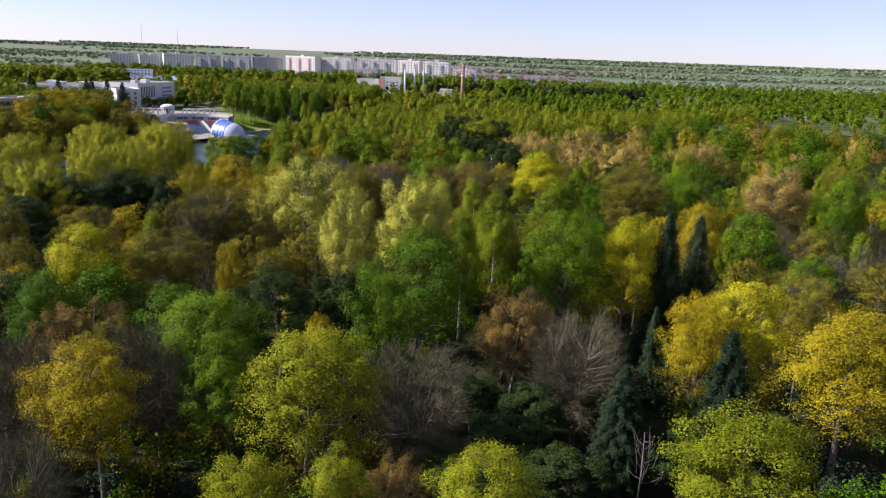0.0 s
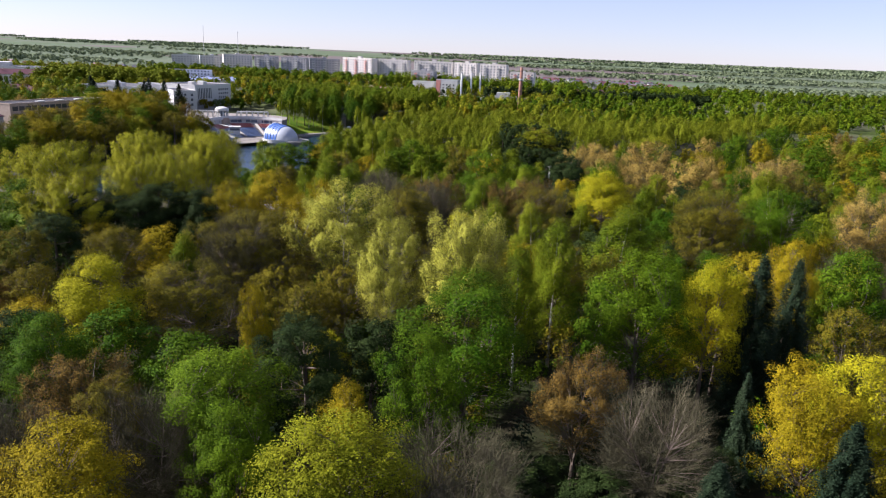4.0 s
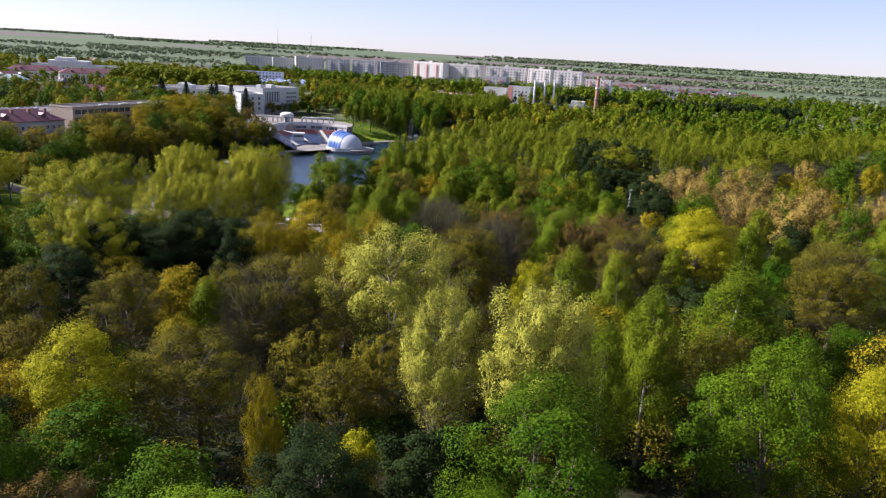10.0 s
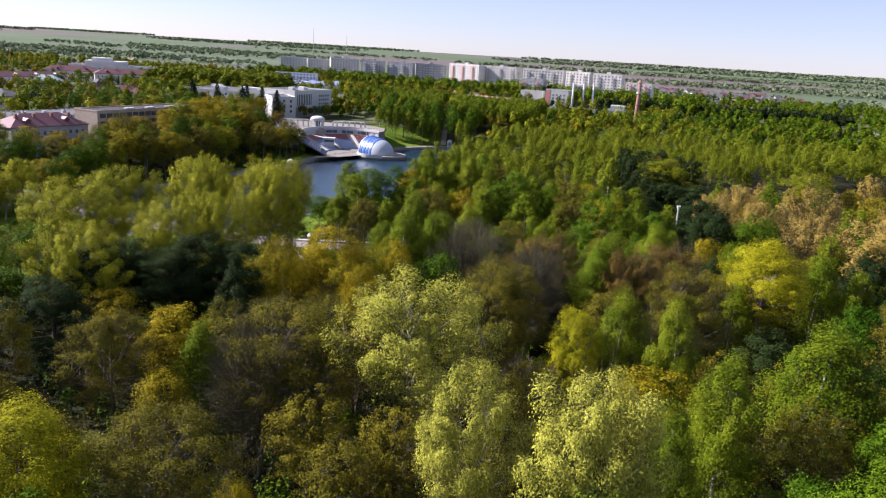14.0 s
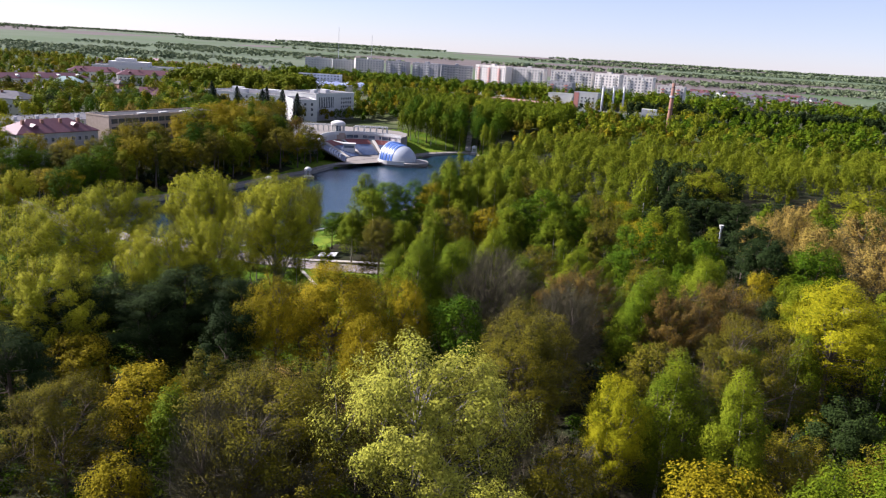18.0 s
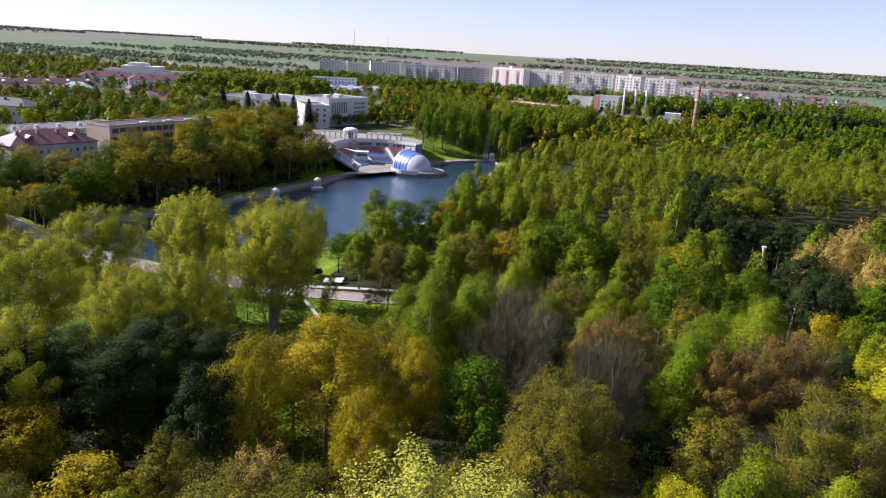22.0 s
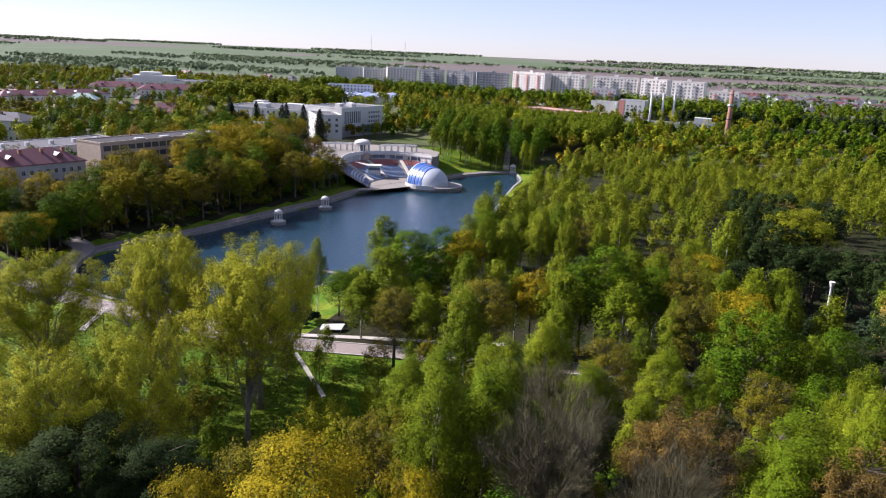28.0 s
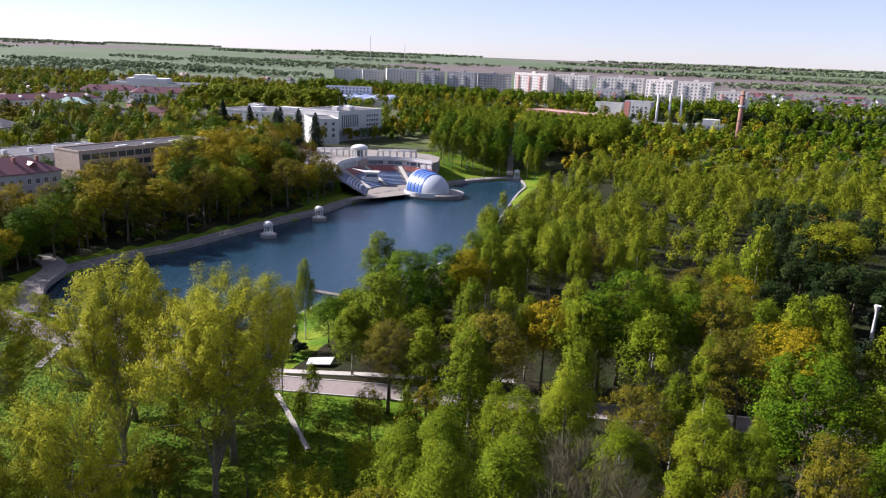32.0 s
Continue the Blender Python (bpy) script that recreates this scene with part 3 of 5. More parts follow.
    if kind != "bare":
        leaf_mesh("crown", cen, nor, size * {"spruce": 1.0, "pine": 0.95, "rust": 0.8, "tan": 0.8, "olive": 0.8, "lime": 1.1}.get(kind, 1.0), rng, LEAF[kind], root, 3, 0.75 if kind in ("birch", "poplar", "silver") else 1.0)
    tagged(root, label, "tree", "park trees")
    return root


PLANTED = []
PICK = np.random.default_rng(77)


def plant(kind, x, y, top=None, r=None, close="middle", h=None):
    """A tree at x, y whose top reaches the height top (or of height h), with crown radius r."""
    g = ground_at(x, y) if from_road(x, y) > 9 else min(ground_at(x, y), 5.0)
    H, R = KINDS[kind][:2]
    h = h or ((top - g) if top else H * PICK.uniform(0.85, 1.12))
    r = r or R * h / H * PICK.uniform(0.95, 1.25)
    variant = int(PICK.integers(0, 6)) % CLOSE[close][3]
    key = (kind, close, variant)
    s = Matrix.Diagonal((r / R, r / R, h / H, 1))
    m = pose(x, y, g - 0.05, 0, 0, PICK.uniform(0, 360)) @ s
    if key not in PATTERNS:
        PATTERNS[key] = build_tree(kind, close, 100 + 7 * len(PATTERNS))
        PATTERNS[key].matrix_basis = m
        ob = PATTERNS[key]
    else:
        first = PATTERNS[key]
        back = Matrix.Diagonal((1 / first.scale[0], 1 / first.scale[1], 1 / first.scale[2], 1))
        ob = copy_thing(first, m @ back)
    PLANTED.append((x, y, r))
    return ob


def crowd(n_try, spot, mixture, gap, close, seed, top=None, keep=lambda x, y: True, scale=(0.85, 1.12), share=0.52, wide=1.0):
    """Fills a stretch of the plan (x0, y0, x1, y1) with trees of a mixture of kinds that keep a gap from those already planted."""
    rng = np.random.default_rng(seed)
    kinds, weights = list(mixture), np.array(list(mixture.values()), float)
    x0, y0, x1, y1 = spot
    made = 0
    for _ in range(n_try):
        x, y = rng.uniform(x0, x1), rng.uniform(y0, y1)
        if not keep(x, y):
            continue
        if any((a - x) ** 2 + (b - y) ** 2 < (gap * 0.5 + c * share) ** 2 for a, b, c in PLANTED):
            continue
        kind = kinds[rng.choice(len(kinds), p=weights / weights.sum())]
        h = KINDS[kind][0] * rng.uniform(*scale)
        plant(kind, x, y, close=close, h=h, r=None if wide == 1.0 else wide * KINDS[kind][1] * h / KINDS[kind][0] * rng.uniform(0.9, 1.15))
        made += 1
    return made


def in_wood(x, y):
    """The visible wood south of the lake road, and off the road and the meadow."""
    if abs(x + 0.06 * y + 4) > 26 + 0.72 * y:
        return False
    if from_road(x, y) < 6.5:
        return False
    if (x > -6 and y < 74) or (0 < x < 20 and 48 < y < 86) or (7 < x < 26 and 84 < y < 108):
        return False
    return not (y > 178 and x < -52) and from_lake(x, y) > 4


# ---- the wood ----
plant("linden", -14.9, 50.7, 22, 3.4, "near")
plant("linden", -7.5, 52.1, 22, 3.0, "near")
plant("linden", 3.5, 52.9, 22, 4.6, "near")
plant("bare", -33.3, 53.7, 22, 3.4, "near")
plant("linden", 24.3, 54.3, 26, 5.6, "near")
plant("rust", -3.7, 55.0, 20, 2.9, "near")
plant("gold", -31.2, 62.6, 26, 4.8, "near")
plant("linden", -12.3, 64.1, 27, 5.8, "near")
plant("bare", -40.2, 67.5, 24, 4.1, "near")
plant("bare", -1.8, 68.4, 24, 6.0, "near")
plant("lime", -21.0, 69.2, 25, 3.8, "near")
plant("spruce", 19.1, 70.8, 22, 3.6, "near")
plant("gold", 42.1, 71.8, 28, 6.5, "near")
plant("bare", -29.3, 71.8, 24, 4.7, "near")
plant("spruce", 30.7, 73.7, 25, 3.8, "near")
plant("olive", -34.6, 74.6, 24, 3.3, "near")
plant("gold", -12.9, 77.0, 24, 2.2, "near")
plant("rust", -39.7, 77.7, 24, 5.2, "near")
plant("bare", 15.6, 78.2, 24, 6.1, "near")
plant("gold", 29.1, 78.7, 27, 4.0, "near")
plant("lime", -25.8, 79.2, 26, 6.2, "near")
plant("lime", -5.9, 81.7, 28, 3.9, "near")
plant("maple", 36.2, 82.6, 28, 4.6, "near")
plant("lime", -46.1, 83.3, 26, 4.8, "near")
plant("rust", 9.0, 85.5, 25, 5.1, "near")
plant("pine", -19.9, 88.0, 26, 5.3, "near")
plant("olive", 45.4, 88.5, 28, 4.6, "near")
plant("lime", -3.3, 93.3, 30, 7.2, "near")
plant("gold", -28.1, 95.0, 27, 1.7, "near")
plant("maple", -49.6, 97.7, 28, 5.5, "near")
plant("olive", -39.1, 103.9, 27, 6.4, "near")
plant("lime", 18.0, 104.8, 31, 6.1, "near")
plant("silver", -3.5, 105.3, 35.8, 6.0, "near")
plant("spruce", 32.6, 105.5, 31, 4.4, "near")
plant("maple", 26.8, 106.0, 30, 4.6, "near")
plant("silver", -14.7, 108.4, 32.4, 5.2, "near")
plant("spruce", 38.3, 109.2, 30, 4.0, "near")
plant("birch", 3.0, 114.4, 28, 4.0, "near")
plant("bare", -39.5, 121.7, 28, 6.5, "near")
plant("gold", 42.6, 121.9, 30, 3.7, "near")
plant("birch", 8.7, 124.3, 30, 4.3, "near")
plant("olive", -60.9, 125.6, 25, 5.3, "near")
plant("olive", -37.8, 126.4, 29, 7.8, "near")
plant("silver", -24.9, 129.3, 33.8, 8.5, "near")
plant("olive", -38.9, 131.2, 28, 7.3, "near")
plant("birch", 19.7, 136.2, 30, 6.8, "near")
plant("pine", -77.8, 136.5, 24, 5.9, "near")
plant("maple", -6.3, 145.2, 26, 3.6, "near")
plant("birch", 6.3, 146.0, 28, 3.9, "near")
plant("birch", -1.7, 147.9, 28, 4.3, "near")
plant("olive", -17.6, 148.4, 28, 5.9, "near")
plant("poplar", -83.3, 149.3, 29, 7.1, "near")
plant("gold", -37.8, 149.3, 27, 3.6, "near")
plant("olive", -17.9, 152.3, 29, 6.1, "near")
plant("pine", -83.5, 153.0, 24, 7.4, "near")
plant("lime", 82.6, 153.8, 31, 5.3, "near")
plant("pine", -78.9, 154.4, 25, 6.5, "near")
plant("pine", -71.5, 154.8, 24, 6.6, "near")
plant("gold", -52.6, 156.0, 28, 4.1, "near")
plant("lime", 53.9, 158.6, 31, 6.4, "near")
plant("olive", 40.9, 159.4, 31, 7.5, "near")
plant("olive", -17.5, 159.9, 28, 6.4, "near")
plant("gold", -47.4, 162.2, 29, 6.8, "near")
plant("pine", -66.5, 162.5, 22, 4.8, "near")
plant("gold", -36.6, 162.9, 28, 3.4, "near")
plant("pine", -71.9, 163.2, 25, 7.3, "near")
plant("olive", 42.3, 164.0, 29, 7.4, "near")
plant("olive", 9.2, 164.6, 29, 6.4, "near")
plant("pine", -63.4, 165.4, 24, 5.4, "near")
plant("poplar", -79.2, 166.7, 30, 6.3, "near")
plant("tan", 74.8, 168.3, 31, 7.7, "near")
plant("poplar", -101.5, 170.3, 31, 10.0, "near")
plant("bare", -15.7, 172.6, 26, 4.4, "near")
plant("poplar", -75.7, 176.3, 30, 6.2, "near")
plant("bare", -15.8, 179.5, 25, 5.1, "near")
plant("bare", -28.4, 180.1, 27, 5.5, "near")
plant("rust", 0.4, 180.7, 26, 5.1, "near")
plant("birch", -41.2, 182.7, 27, 4.6, "near")
plant("rust", 7.9, 184.5, 27, 6.9, "near")
plant("birch", -4.6, 184.9, 26, 5.7, "near")
plant("maple", 23.5, 185.9, 29, 7.6, "near")
plant("rust", -15.3, 187.4, 26, 6.5, "near")
plant("birch", -32.6, 188.0, 22, 5.6, "near")
plant("birch", -36.4, 188.1, 27, 5.5, "near")
plant("bare", -29.1, 191.3, 26, 6.2, "near")
plant("birch", -2.9, 191.5, 26, 6.0, "near")
plant("birch", -45.2, 195.8, 25, 4.5, "near")
plant("birch", -50.0, 196.2, 22, 4.8, "near")
plant("birch", 65.2, 197.9, 29, 7.2, "near")
plant("birch", 5.6, 197.9, 27, 5.2, "near")
plant("poplar", -76.2, 200.9, 32, 7.9, "near")
plant("poplar", -113.7, 201.2, 28, 8.9, "near")
plant("birch", -47.6, 203.1, 20, 4.4, "near")
plant("poplar", -93.4, 204.6, 31, 7.4, "near")
plant("birch", -27.0, 205.5, 21, 4.7, "near")
plant("birch", 5.5, 206.2, 25, 3.7, "near")
plant("birch", -37.9, 207.4, 23, 4.0, "near")
plant("poplar", -80.5, 211.6, 31, 9.4, "near")
plant("birch", -12.5, 212.7, 21, 3.3, "near")
plant("birch", -33.9, 213.6, 24, 4.6, "near")
plant("birch", -17.9, 214.2, 22, 4.6, "near")
plant("poplar", -101.0, 215.8, 30, 8.2, "middle")
plant("tan", 51.9, 218.8, 29, 8.5, "middle")
plant("pine", 18.3, 224.1, 27, 5.4, "middle")
plant("poplar", -82.3, 229.0, 24, 2.1, "middle")
plant("olive", -63.7, 229.6, 20, 4.4, "near")
plant("birch", -57.6, 230.4, 20, 4.0, "middle")
plant("birch", -51.3, 233.6, 22, 4.5, "middle")
plant("olive", -65.2, 233.8, 19, 4.2, "middle")
plant("pine", 16.1, 234.1, 27, 5.7, "middle")
plant("birch", -74.9, 240.6, 18, 3.9, "middle")
plant("birch", -24.7, 242.6, 23, 5.2, "middle")
plant("birch", -70.6, 244.5, 24, 5.5, "middle")
plant("birch", -36.1, 244.9, 23, 4.8, "middle")
plant("gold", -3.8, 245.2, 23, 5.3, "middle")
plant("lime", -91.3, 247.3, 14, 2.3, "middle")
plant("tan", 46.6, 250.2, 30, 8.5, "middle")
plant("lime", -84.8, 251.4, 15, 3.7, "middle")
plant("birch", -93.8, 259.1, 20, 2.3, "middle")
plant("lime", -75.9, 266.7, 22, 6.4, "middle")
plant("lime", -15.0, 267.1, 21, 4.3, "far")
plant("lime", -69.2, 273.0, 22, 5.4, "middle")
plant("birch", -80.6, 273.7, 18, 2.3, "middle")
plant("birch", -89.0, 287.4, 20, 4.4, "middle")
plant("birch", -4.3, 303.1, 27, 4.4, "far")
plant("linden", 60.5, 315.5, 26, 8.4, "middle")
plant("linden", 11.5, 319.8, 26, 8.5, "middle")
plant("rust", 14.3, 330.0, 25, 7.6, "far")
for x, y in ((21.7, 246), (33, 238), (62, 240), (42, 226), (72, 232), (30, 260), (84, 250)):
    plant("tan", x, y, 28, 6.0, "middle")
# dead tree with pale barkless limbs in the dark gap
DEAD = np.random.default_rng(91)
snag = thing("dead_tree", pose(20.5, 67.0, ground_at(20.5, 67.0)) @ Matrix.Scale(0.75, 4), "dead tree with pale barkless limbs", "tree")
Form().tube([(0, 0, -0.3), (0.2, 0.1, 6), (0.1, 0.3, 11.5)], [0.17, 0.12, 0.04], 7).make("trunk", DEADWOOD, snag, smooth=True)
for k in range(11):
    z, a, r = 4.0 + 0.62 * k, 2.4 * k + DEAD.uniform(-0.4, 0.4), DEAD.uniform(1.2, 3.2) * (1 - 0.05 * k)
    tip = np.array((0.15 + r * math.cos(a), 0.2 + r * math.sin(a), z + DEAD.uniform(0.6, 2.0)))
    limb = Form().tube(arc(np.array((0.15, 0.15, z)), np.array((0.15 + 0.6 * r * math.cos(a), 0.2 + 0.6 * r * math.sin(a), z + 0.2)), tip, 5), [0.05, 0.04, 0.03, 0.022, 0.01], 5)
    for j in range(3):
        limb.tube([tip * (0.9 - 0.1 * j) + (0, 0, 0.1 * z * j * 0.1), tip + DEAD.normal(0, 0.5, 3) + (0, 0, 0.5)], [0.025, 0.008], 4)
    limb.make("limb", DEADWOOD, snag)
crowd(900, (-150, 48, 150, 120), {"olive": 4, "lime": 2.5, "bare": 0.8, "rust": 0.4, "gold": 1.6, "spruce": 0.3, "pine": 0.5, "maple": 1.0}, 8.0, "middle", 3, keep=in_wood, scale=(0.55, 0.8), share=0.78)
crowd(500, (-170, 120, 190, 178), {"olive": 3, "lime": 1.5, "bare": 0.9, "rust": 0.4, "gold": 1.2, "birch": 2.2, "pine": 0.6, "tan": 0.3}, 7.6, "middle", 4, keep=in_wood, scale=(0.62, 0.88), share=0.72)
crowd(500, (-170, 178, 190, 232), {"olive": 1.8, "lime": 2.0, "bare": 0.4, "gold": 0.4, "birch": 5, "pine": 0.6}, 7.2, "middle", 16, keep=in_wood, scale=(0.7, 0.95), share=0.7)


crowd(120, (-125, 168, -45, 229), {"birch": 2, "olive": 2, "bare": 2, "poplar": 1}, 4.0, "far", 15, keep=lambda x, y: from_road(x, y) > 5, scale=(0.25, 0.5), share=0.2)


def stand(x, y):
    """The plan of the birch stand east of the lake."""
    if from_lake(x, y) < 14 or from_road(x, y) < 5.5:
        return False
    return x > -74 + 12 * (y > 420) and y < 468 + 0.3 * max(x, 0) and y > 330 + 0.9 * (x - 4)


def east_wood(x, y):
    if from_lake(x, y) < 12 or from_road(x, y) < 5.5 or x < -66 or (-9 < x < 24 and y > 262):
        return False
    return stand(x, y) or (y < 300 + 0.9 * (x - 4) and x < 6)


# added dark pines: they stand in for the deep shade of this gap
for x, y in ((6, 70), (12, 78), (16, 92), (9, 98), (13, 62), (2, 62), (22, 84), (10, 88), (19, 76), (4, 79), (25, 68)):
    plant("pine", x, y, h=9, r=4.0, close="middle")
# conifers by the birch stand; extra dark ones stand in for its shadow
for x, y, h in ((17, 306, 15), (24, 306, 15), (2, 352, 21), (8, 345, 21), (14, 352, 21), (20, 345, 20), (4, 334, 20), (11, 330, 20), (18, 333, 19), (24, 338, 20), (0, 318, 18), (7, 314, 18), (14, 318, 18), (3, 302, 16), (10, 300, 16), (-1, 290, 13), (6, 287, 13), (22, 294, 15), (29, 301, 16), (27, 287, 14), (35, 297, 15), (14, 300, 16), (40, 319, 14)):
    plant("pine", x, y, h=h, r=4.2, close="far")
crowd(1000, (-95, 238, 40, 305), {"birch": 9, "lime": 1.0, "olive": 0.8, "gold": 0.4}, 5.4, "middle", 5, keep=east_wood, scale=(0.72, 0.92))
crowd(260, (10, 238, 190, 420), {"birch": 2, "lime": 1.6, "olive": 1.5, "gold": 1.0, "tan": 0.6, "rust": 0.5}, 7.0, "far", 6, keep=lambda x, y: y < 268 + 0.9 * (x - 4) and from_road(x, y) > 6 and not (x < 24 and y > 262), scale=(0.7, 1.0))


def on_bank(x, y):
    d = from_lake(x, y)
    return 10 < d < 50 and x < -158 and y > 285 and not (x < -200 and 283 < y < 395) and y < 412


# bank mix favours bright kinds, with haze partly put into the leaf colour
crowd(900, (-260, 262, -150, 416), {"olive": 2.4, "lime": 0.8, "gold": 2.2, "linden": 1.2, "birch": 0.6, "rust": 0.5, "bare": 0.5}, 4.6, "bank", 8, keep=on_bank, scale=(0.62, 0.92), wide=1.3)
crowd(300, (-262, 392, -182, 478), {"gold": 1.6, "olive": 1.6, "lime": 1.2, "tan": 0.5, "bare": 0.3}, 5.5, "far", 12, keep=lambda x, y: math.hypot(x + 236, y - 446) > 17 and math.hypot(x + 170, y - 450) > 34 and x + 0.6 * y < 74, scale=(0.5, 0.7))
crowd(1100, (-300, 205, -164, 330), {"olive": 2.6, "lime": 2, "gold": 1.4, "poplar": 0.6}, 5.2, "bank", 10, keep=lambda x, y: from_lake(x, y) > 9.5 and from_road(x, y) > 6 and not (-240 < x < -204 and 283 < y < 322) and not (x < -203 and y > 304), scale=(0.5, 0.8), wide=1.3)
crowd(260, (-162, 496, -90, 545), {"birch": 3, "lime": 2}, 5.0, "far", 9, keep=lambda x, y: x > -146 + 0.1 * (y - 500) - 0.35 * (y - 500) * (y > 540) and abs(x + 104 + 0.2 * (y - 497)) > 4.5 and x > -168, scale=(0.65, 0.88))


# ---- distant trees, too many to count ----
def woods(name, label, spots, heights, radii, kind, leaves, size, seed, trunks=True):
    """Many small trees as one mass of leaf clumps on short stems."""
    rng = np.random.default_rng(seed)
    g = height(spots[:, 0], spots[:, 1])
    n = len(spots)
    k = np.repeat(np.arange(n), leaves)
    heads = 4 if leaves < 60 else 8 if leaves < 300 else 16
    head = rng.normal(0, 1, (n, heads, 3)) + (0, 0, 0.55)
    head /= np.linalg.norm(head, axis=2)[:, :, None]
    head *= rng.uniform(0.5, 0.8, (n, heads, 1))
    head *= np.concatenate([np.repeat(1 - 0.5 * smooth(0.05, 0.8, head[:, :, 2:]), 2, 2), np.ones((n, heads, 1))], 2)
    pick = head[k, rng.integers(0, heads, len(k))]
    d = rng.normal(0, 1, (len(k), 3)) + (0, 0, 0.25)
    d /= np.linalg.norm(d, axis=1)[:, None]
    shape = np.stack([radii[k], radii[k], heights[k] * 0.40], -1)
    reach = 0.46 if heads < 10 else 0.36
    flat = np.stack([radii[k], radii[k], np.minimum(heights[k] * 0.40, radii[k] * 1.35)], -1)
    c = np.stack([spots[k, 0], spots[k, 1], g[k] + heights[k] * 0.56], -1) + pick * shape + d * rng.uniform(0.3, 1.0, (len(k), 1)) ** 0.5 * reach * flat
    d = 0.6 * d + 0.7 * pick
    ob = leaf_mesh(name, c, d + (0, 0, 0.3), size, rng, LEAF[kind], None, 3)
    return tagged(ob, label, "trees", kind="stuff")


def scatter(n, x0, x1, y0, y1, seed, clump=0.0):
    rng = np.random.default_rng(seed)
    p = np.stack([rng.uniform(x0, x1, n), rng.uniform(y0, y1, n)], -1)
    keep = (p[:, 0] < 40 + 0.68 * p[:, 1]) & (p[:, 0] > -70 - 1.2 * (p[:, 1] - 60))
    if clump:
        s = 0.2 if y1 > 1500 else 1.0
        p, q = p * s, p
        w = np.sin(p[:, 0] * 0.021 + seed) * np.sin(p[:, 1] * 0.017 + 1.7 * seed) + 0.5 * np.sin(p[:, 0] * 0.05 + p[:, 1] * 0.043)
        if y1 > 1500:
            w = np.sin(q[:, 1] * (0.0065 if y1 > 4000 else 0.0095) + 1.1 * np.sin(q[:, 0] * 0.0014 + seed) + seed) + 0.3 * np.sin(q[:, 0] * 0.0041 + 0.6 * seed) + 0.5 * smooth(-100, 500, q[:, 0])
        keep &= w > clump
        p = q
    return p[keep]


BUILT = []      # footprints kept free of distant trees: x, y, radius


def clear_of(p):
    ok = np.ones(len(p), bool)
    for x, y, r in BUILT:
        ok &= np.hypot(p[:, 0] - x, p[:, 1] - y) > r
    # not in the birch stand, nor on the open strip along its edge
    edge = p[:, 1] - 0.9 * (p[:, 0] - 4)
    ok &= ~((p[:, 0] > -80) & (p[:, 0] < 260) & (p[:, 1] < 480 + 0.3 * p[:, 0]) & (edge > 255))
    return ok


def mass(name, label, kind, n, area, hs, leaves, size, seed, clump=0.0, wide=(0.25, 0.38)):
    p = scatter(n, *area, seed, clump)
    p = p[clear_of(p)]
    rng = np.random.default_rng(seed + 50)
    h = rng.uniform(*hs, len(p))
    return woods(name, label, p, h, h * rng.uniform(*wide, len(p)), kind, leaves, size, seed)


# ---- buildings ----
def oriented(ax, ay, bx, by, z):
    """A frame whose origin is at a, with x towards b, and y to the back; and the length."""
    return pose(ax, ay, z, 0, 0, math.degrees(math.atan2(by - ay, bx - ax))), math.hypot(bx - ax, by - ay)


def window_meshes(w, h):
    key = ("window", round(w, 2), round(h, 2))
    if key not in MATS:
        f = Form()
        t = 0.09
        xs, zs = (-w / 2, -w / 2 + t, -0.04, 0.04, w / 2 - t, w / 2), (0, t, h - t, h)
        solid = {(i, j) for i in range(5) for j in range(3)} - {(1, 1), (3, 1)}
        at_ = lambda i, j, k: (k * 4 + j) * 6 + i
        faces = []
        for i, j in solid:
            faces += [(at_(i, j, 0), at_(i + 1, j, 0), at_(i + 1, j + 1, 0), at_(i, j + 1, 0)), (at_(i, j, 1), at_(i, j + 1, 1), at_(i + 1, j + 1, 1), at_(i + 1, j, 1))]
            for (u, v), (p, q), (di, dj) in (((0, 0), (1, 0), (0, -1)), ((1, 0), (1, 1), (1, 0)), ((1, 1), (0, 1), (0, 1)), ((0, 1), (0, 0), (-1, 0))):
                if (i + di, j + dj) not in solid:
                    faces.append((at_(i + p, j + q, 0), at_(i + u, j + v, 0), at_(i + u, j + v, 1), at_(i + p, j + q, 1)))
        f.add([(x, y, z) for y in (-0.04, 0.05) for z in zs for x in xs], faces)
        a = f.make("window", WHITE)
        b = Form().box(-w / 2 + t, 0.0, t, w / 2 - t, 0.02, h - t).make("pane", GLASS)
        c = Form().box(-w / 2 - 0.1, -0.16, -0.08, w / 2 + 0.1, 0.0, -0.002).make("sill", WHITE)
        MATS[key] = (a.data, b.data, c.data)
        for o in (a, b, c):
            bpy.data.objects.remove(o)
    return MATS[key]


def put_window(parent, m, w, h):
    a, b, c = window_meshes(w, h)
    win, pane, sill = new("window", a), new("pane", b), new("sill", c)
    win.parent, pane.parent, sill.parent = parent, win, win
    win.matrix_basis = m
    return win


def rows_of_windows(parent, length, z0, storey, floors, bay, w, h, y=0.0, turn=0, x0=0.0, skip=0):
    n = max(1, int((length - 1.0) / bay))
    for j in range(floors):
        for i in range(n):
            u = x0 + (length - (n - 1) * bay) / 2 + i * bay
            put_window(parent, (pose(u, y - 0.02, z0 + j * storey) if not turn else pose(y + 0.02, u, z0 + j * storey, 0, 0, turn)), w, h)


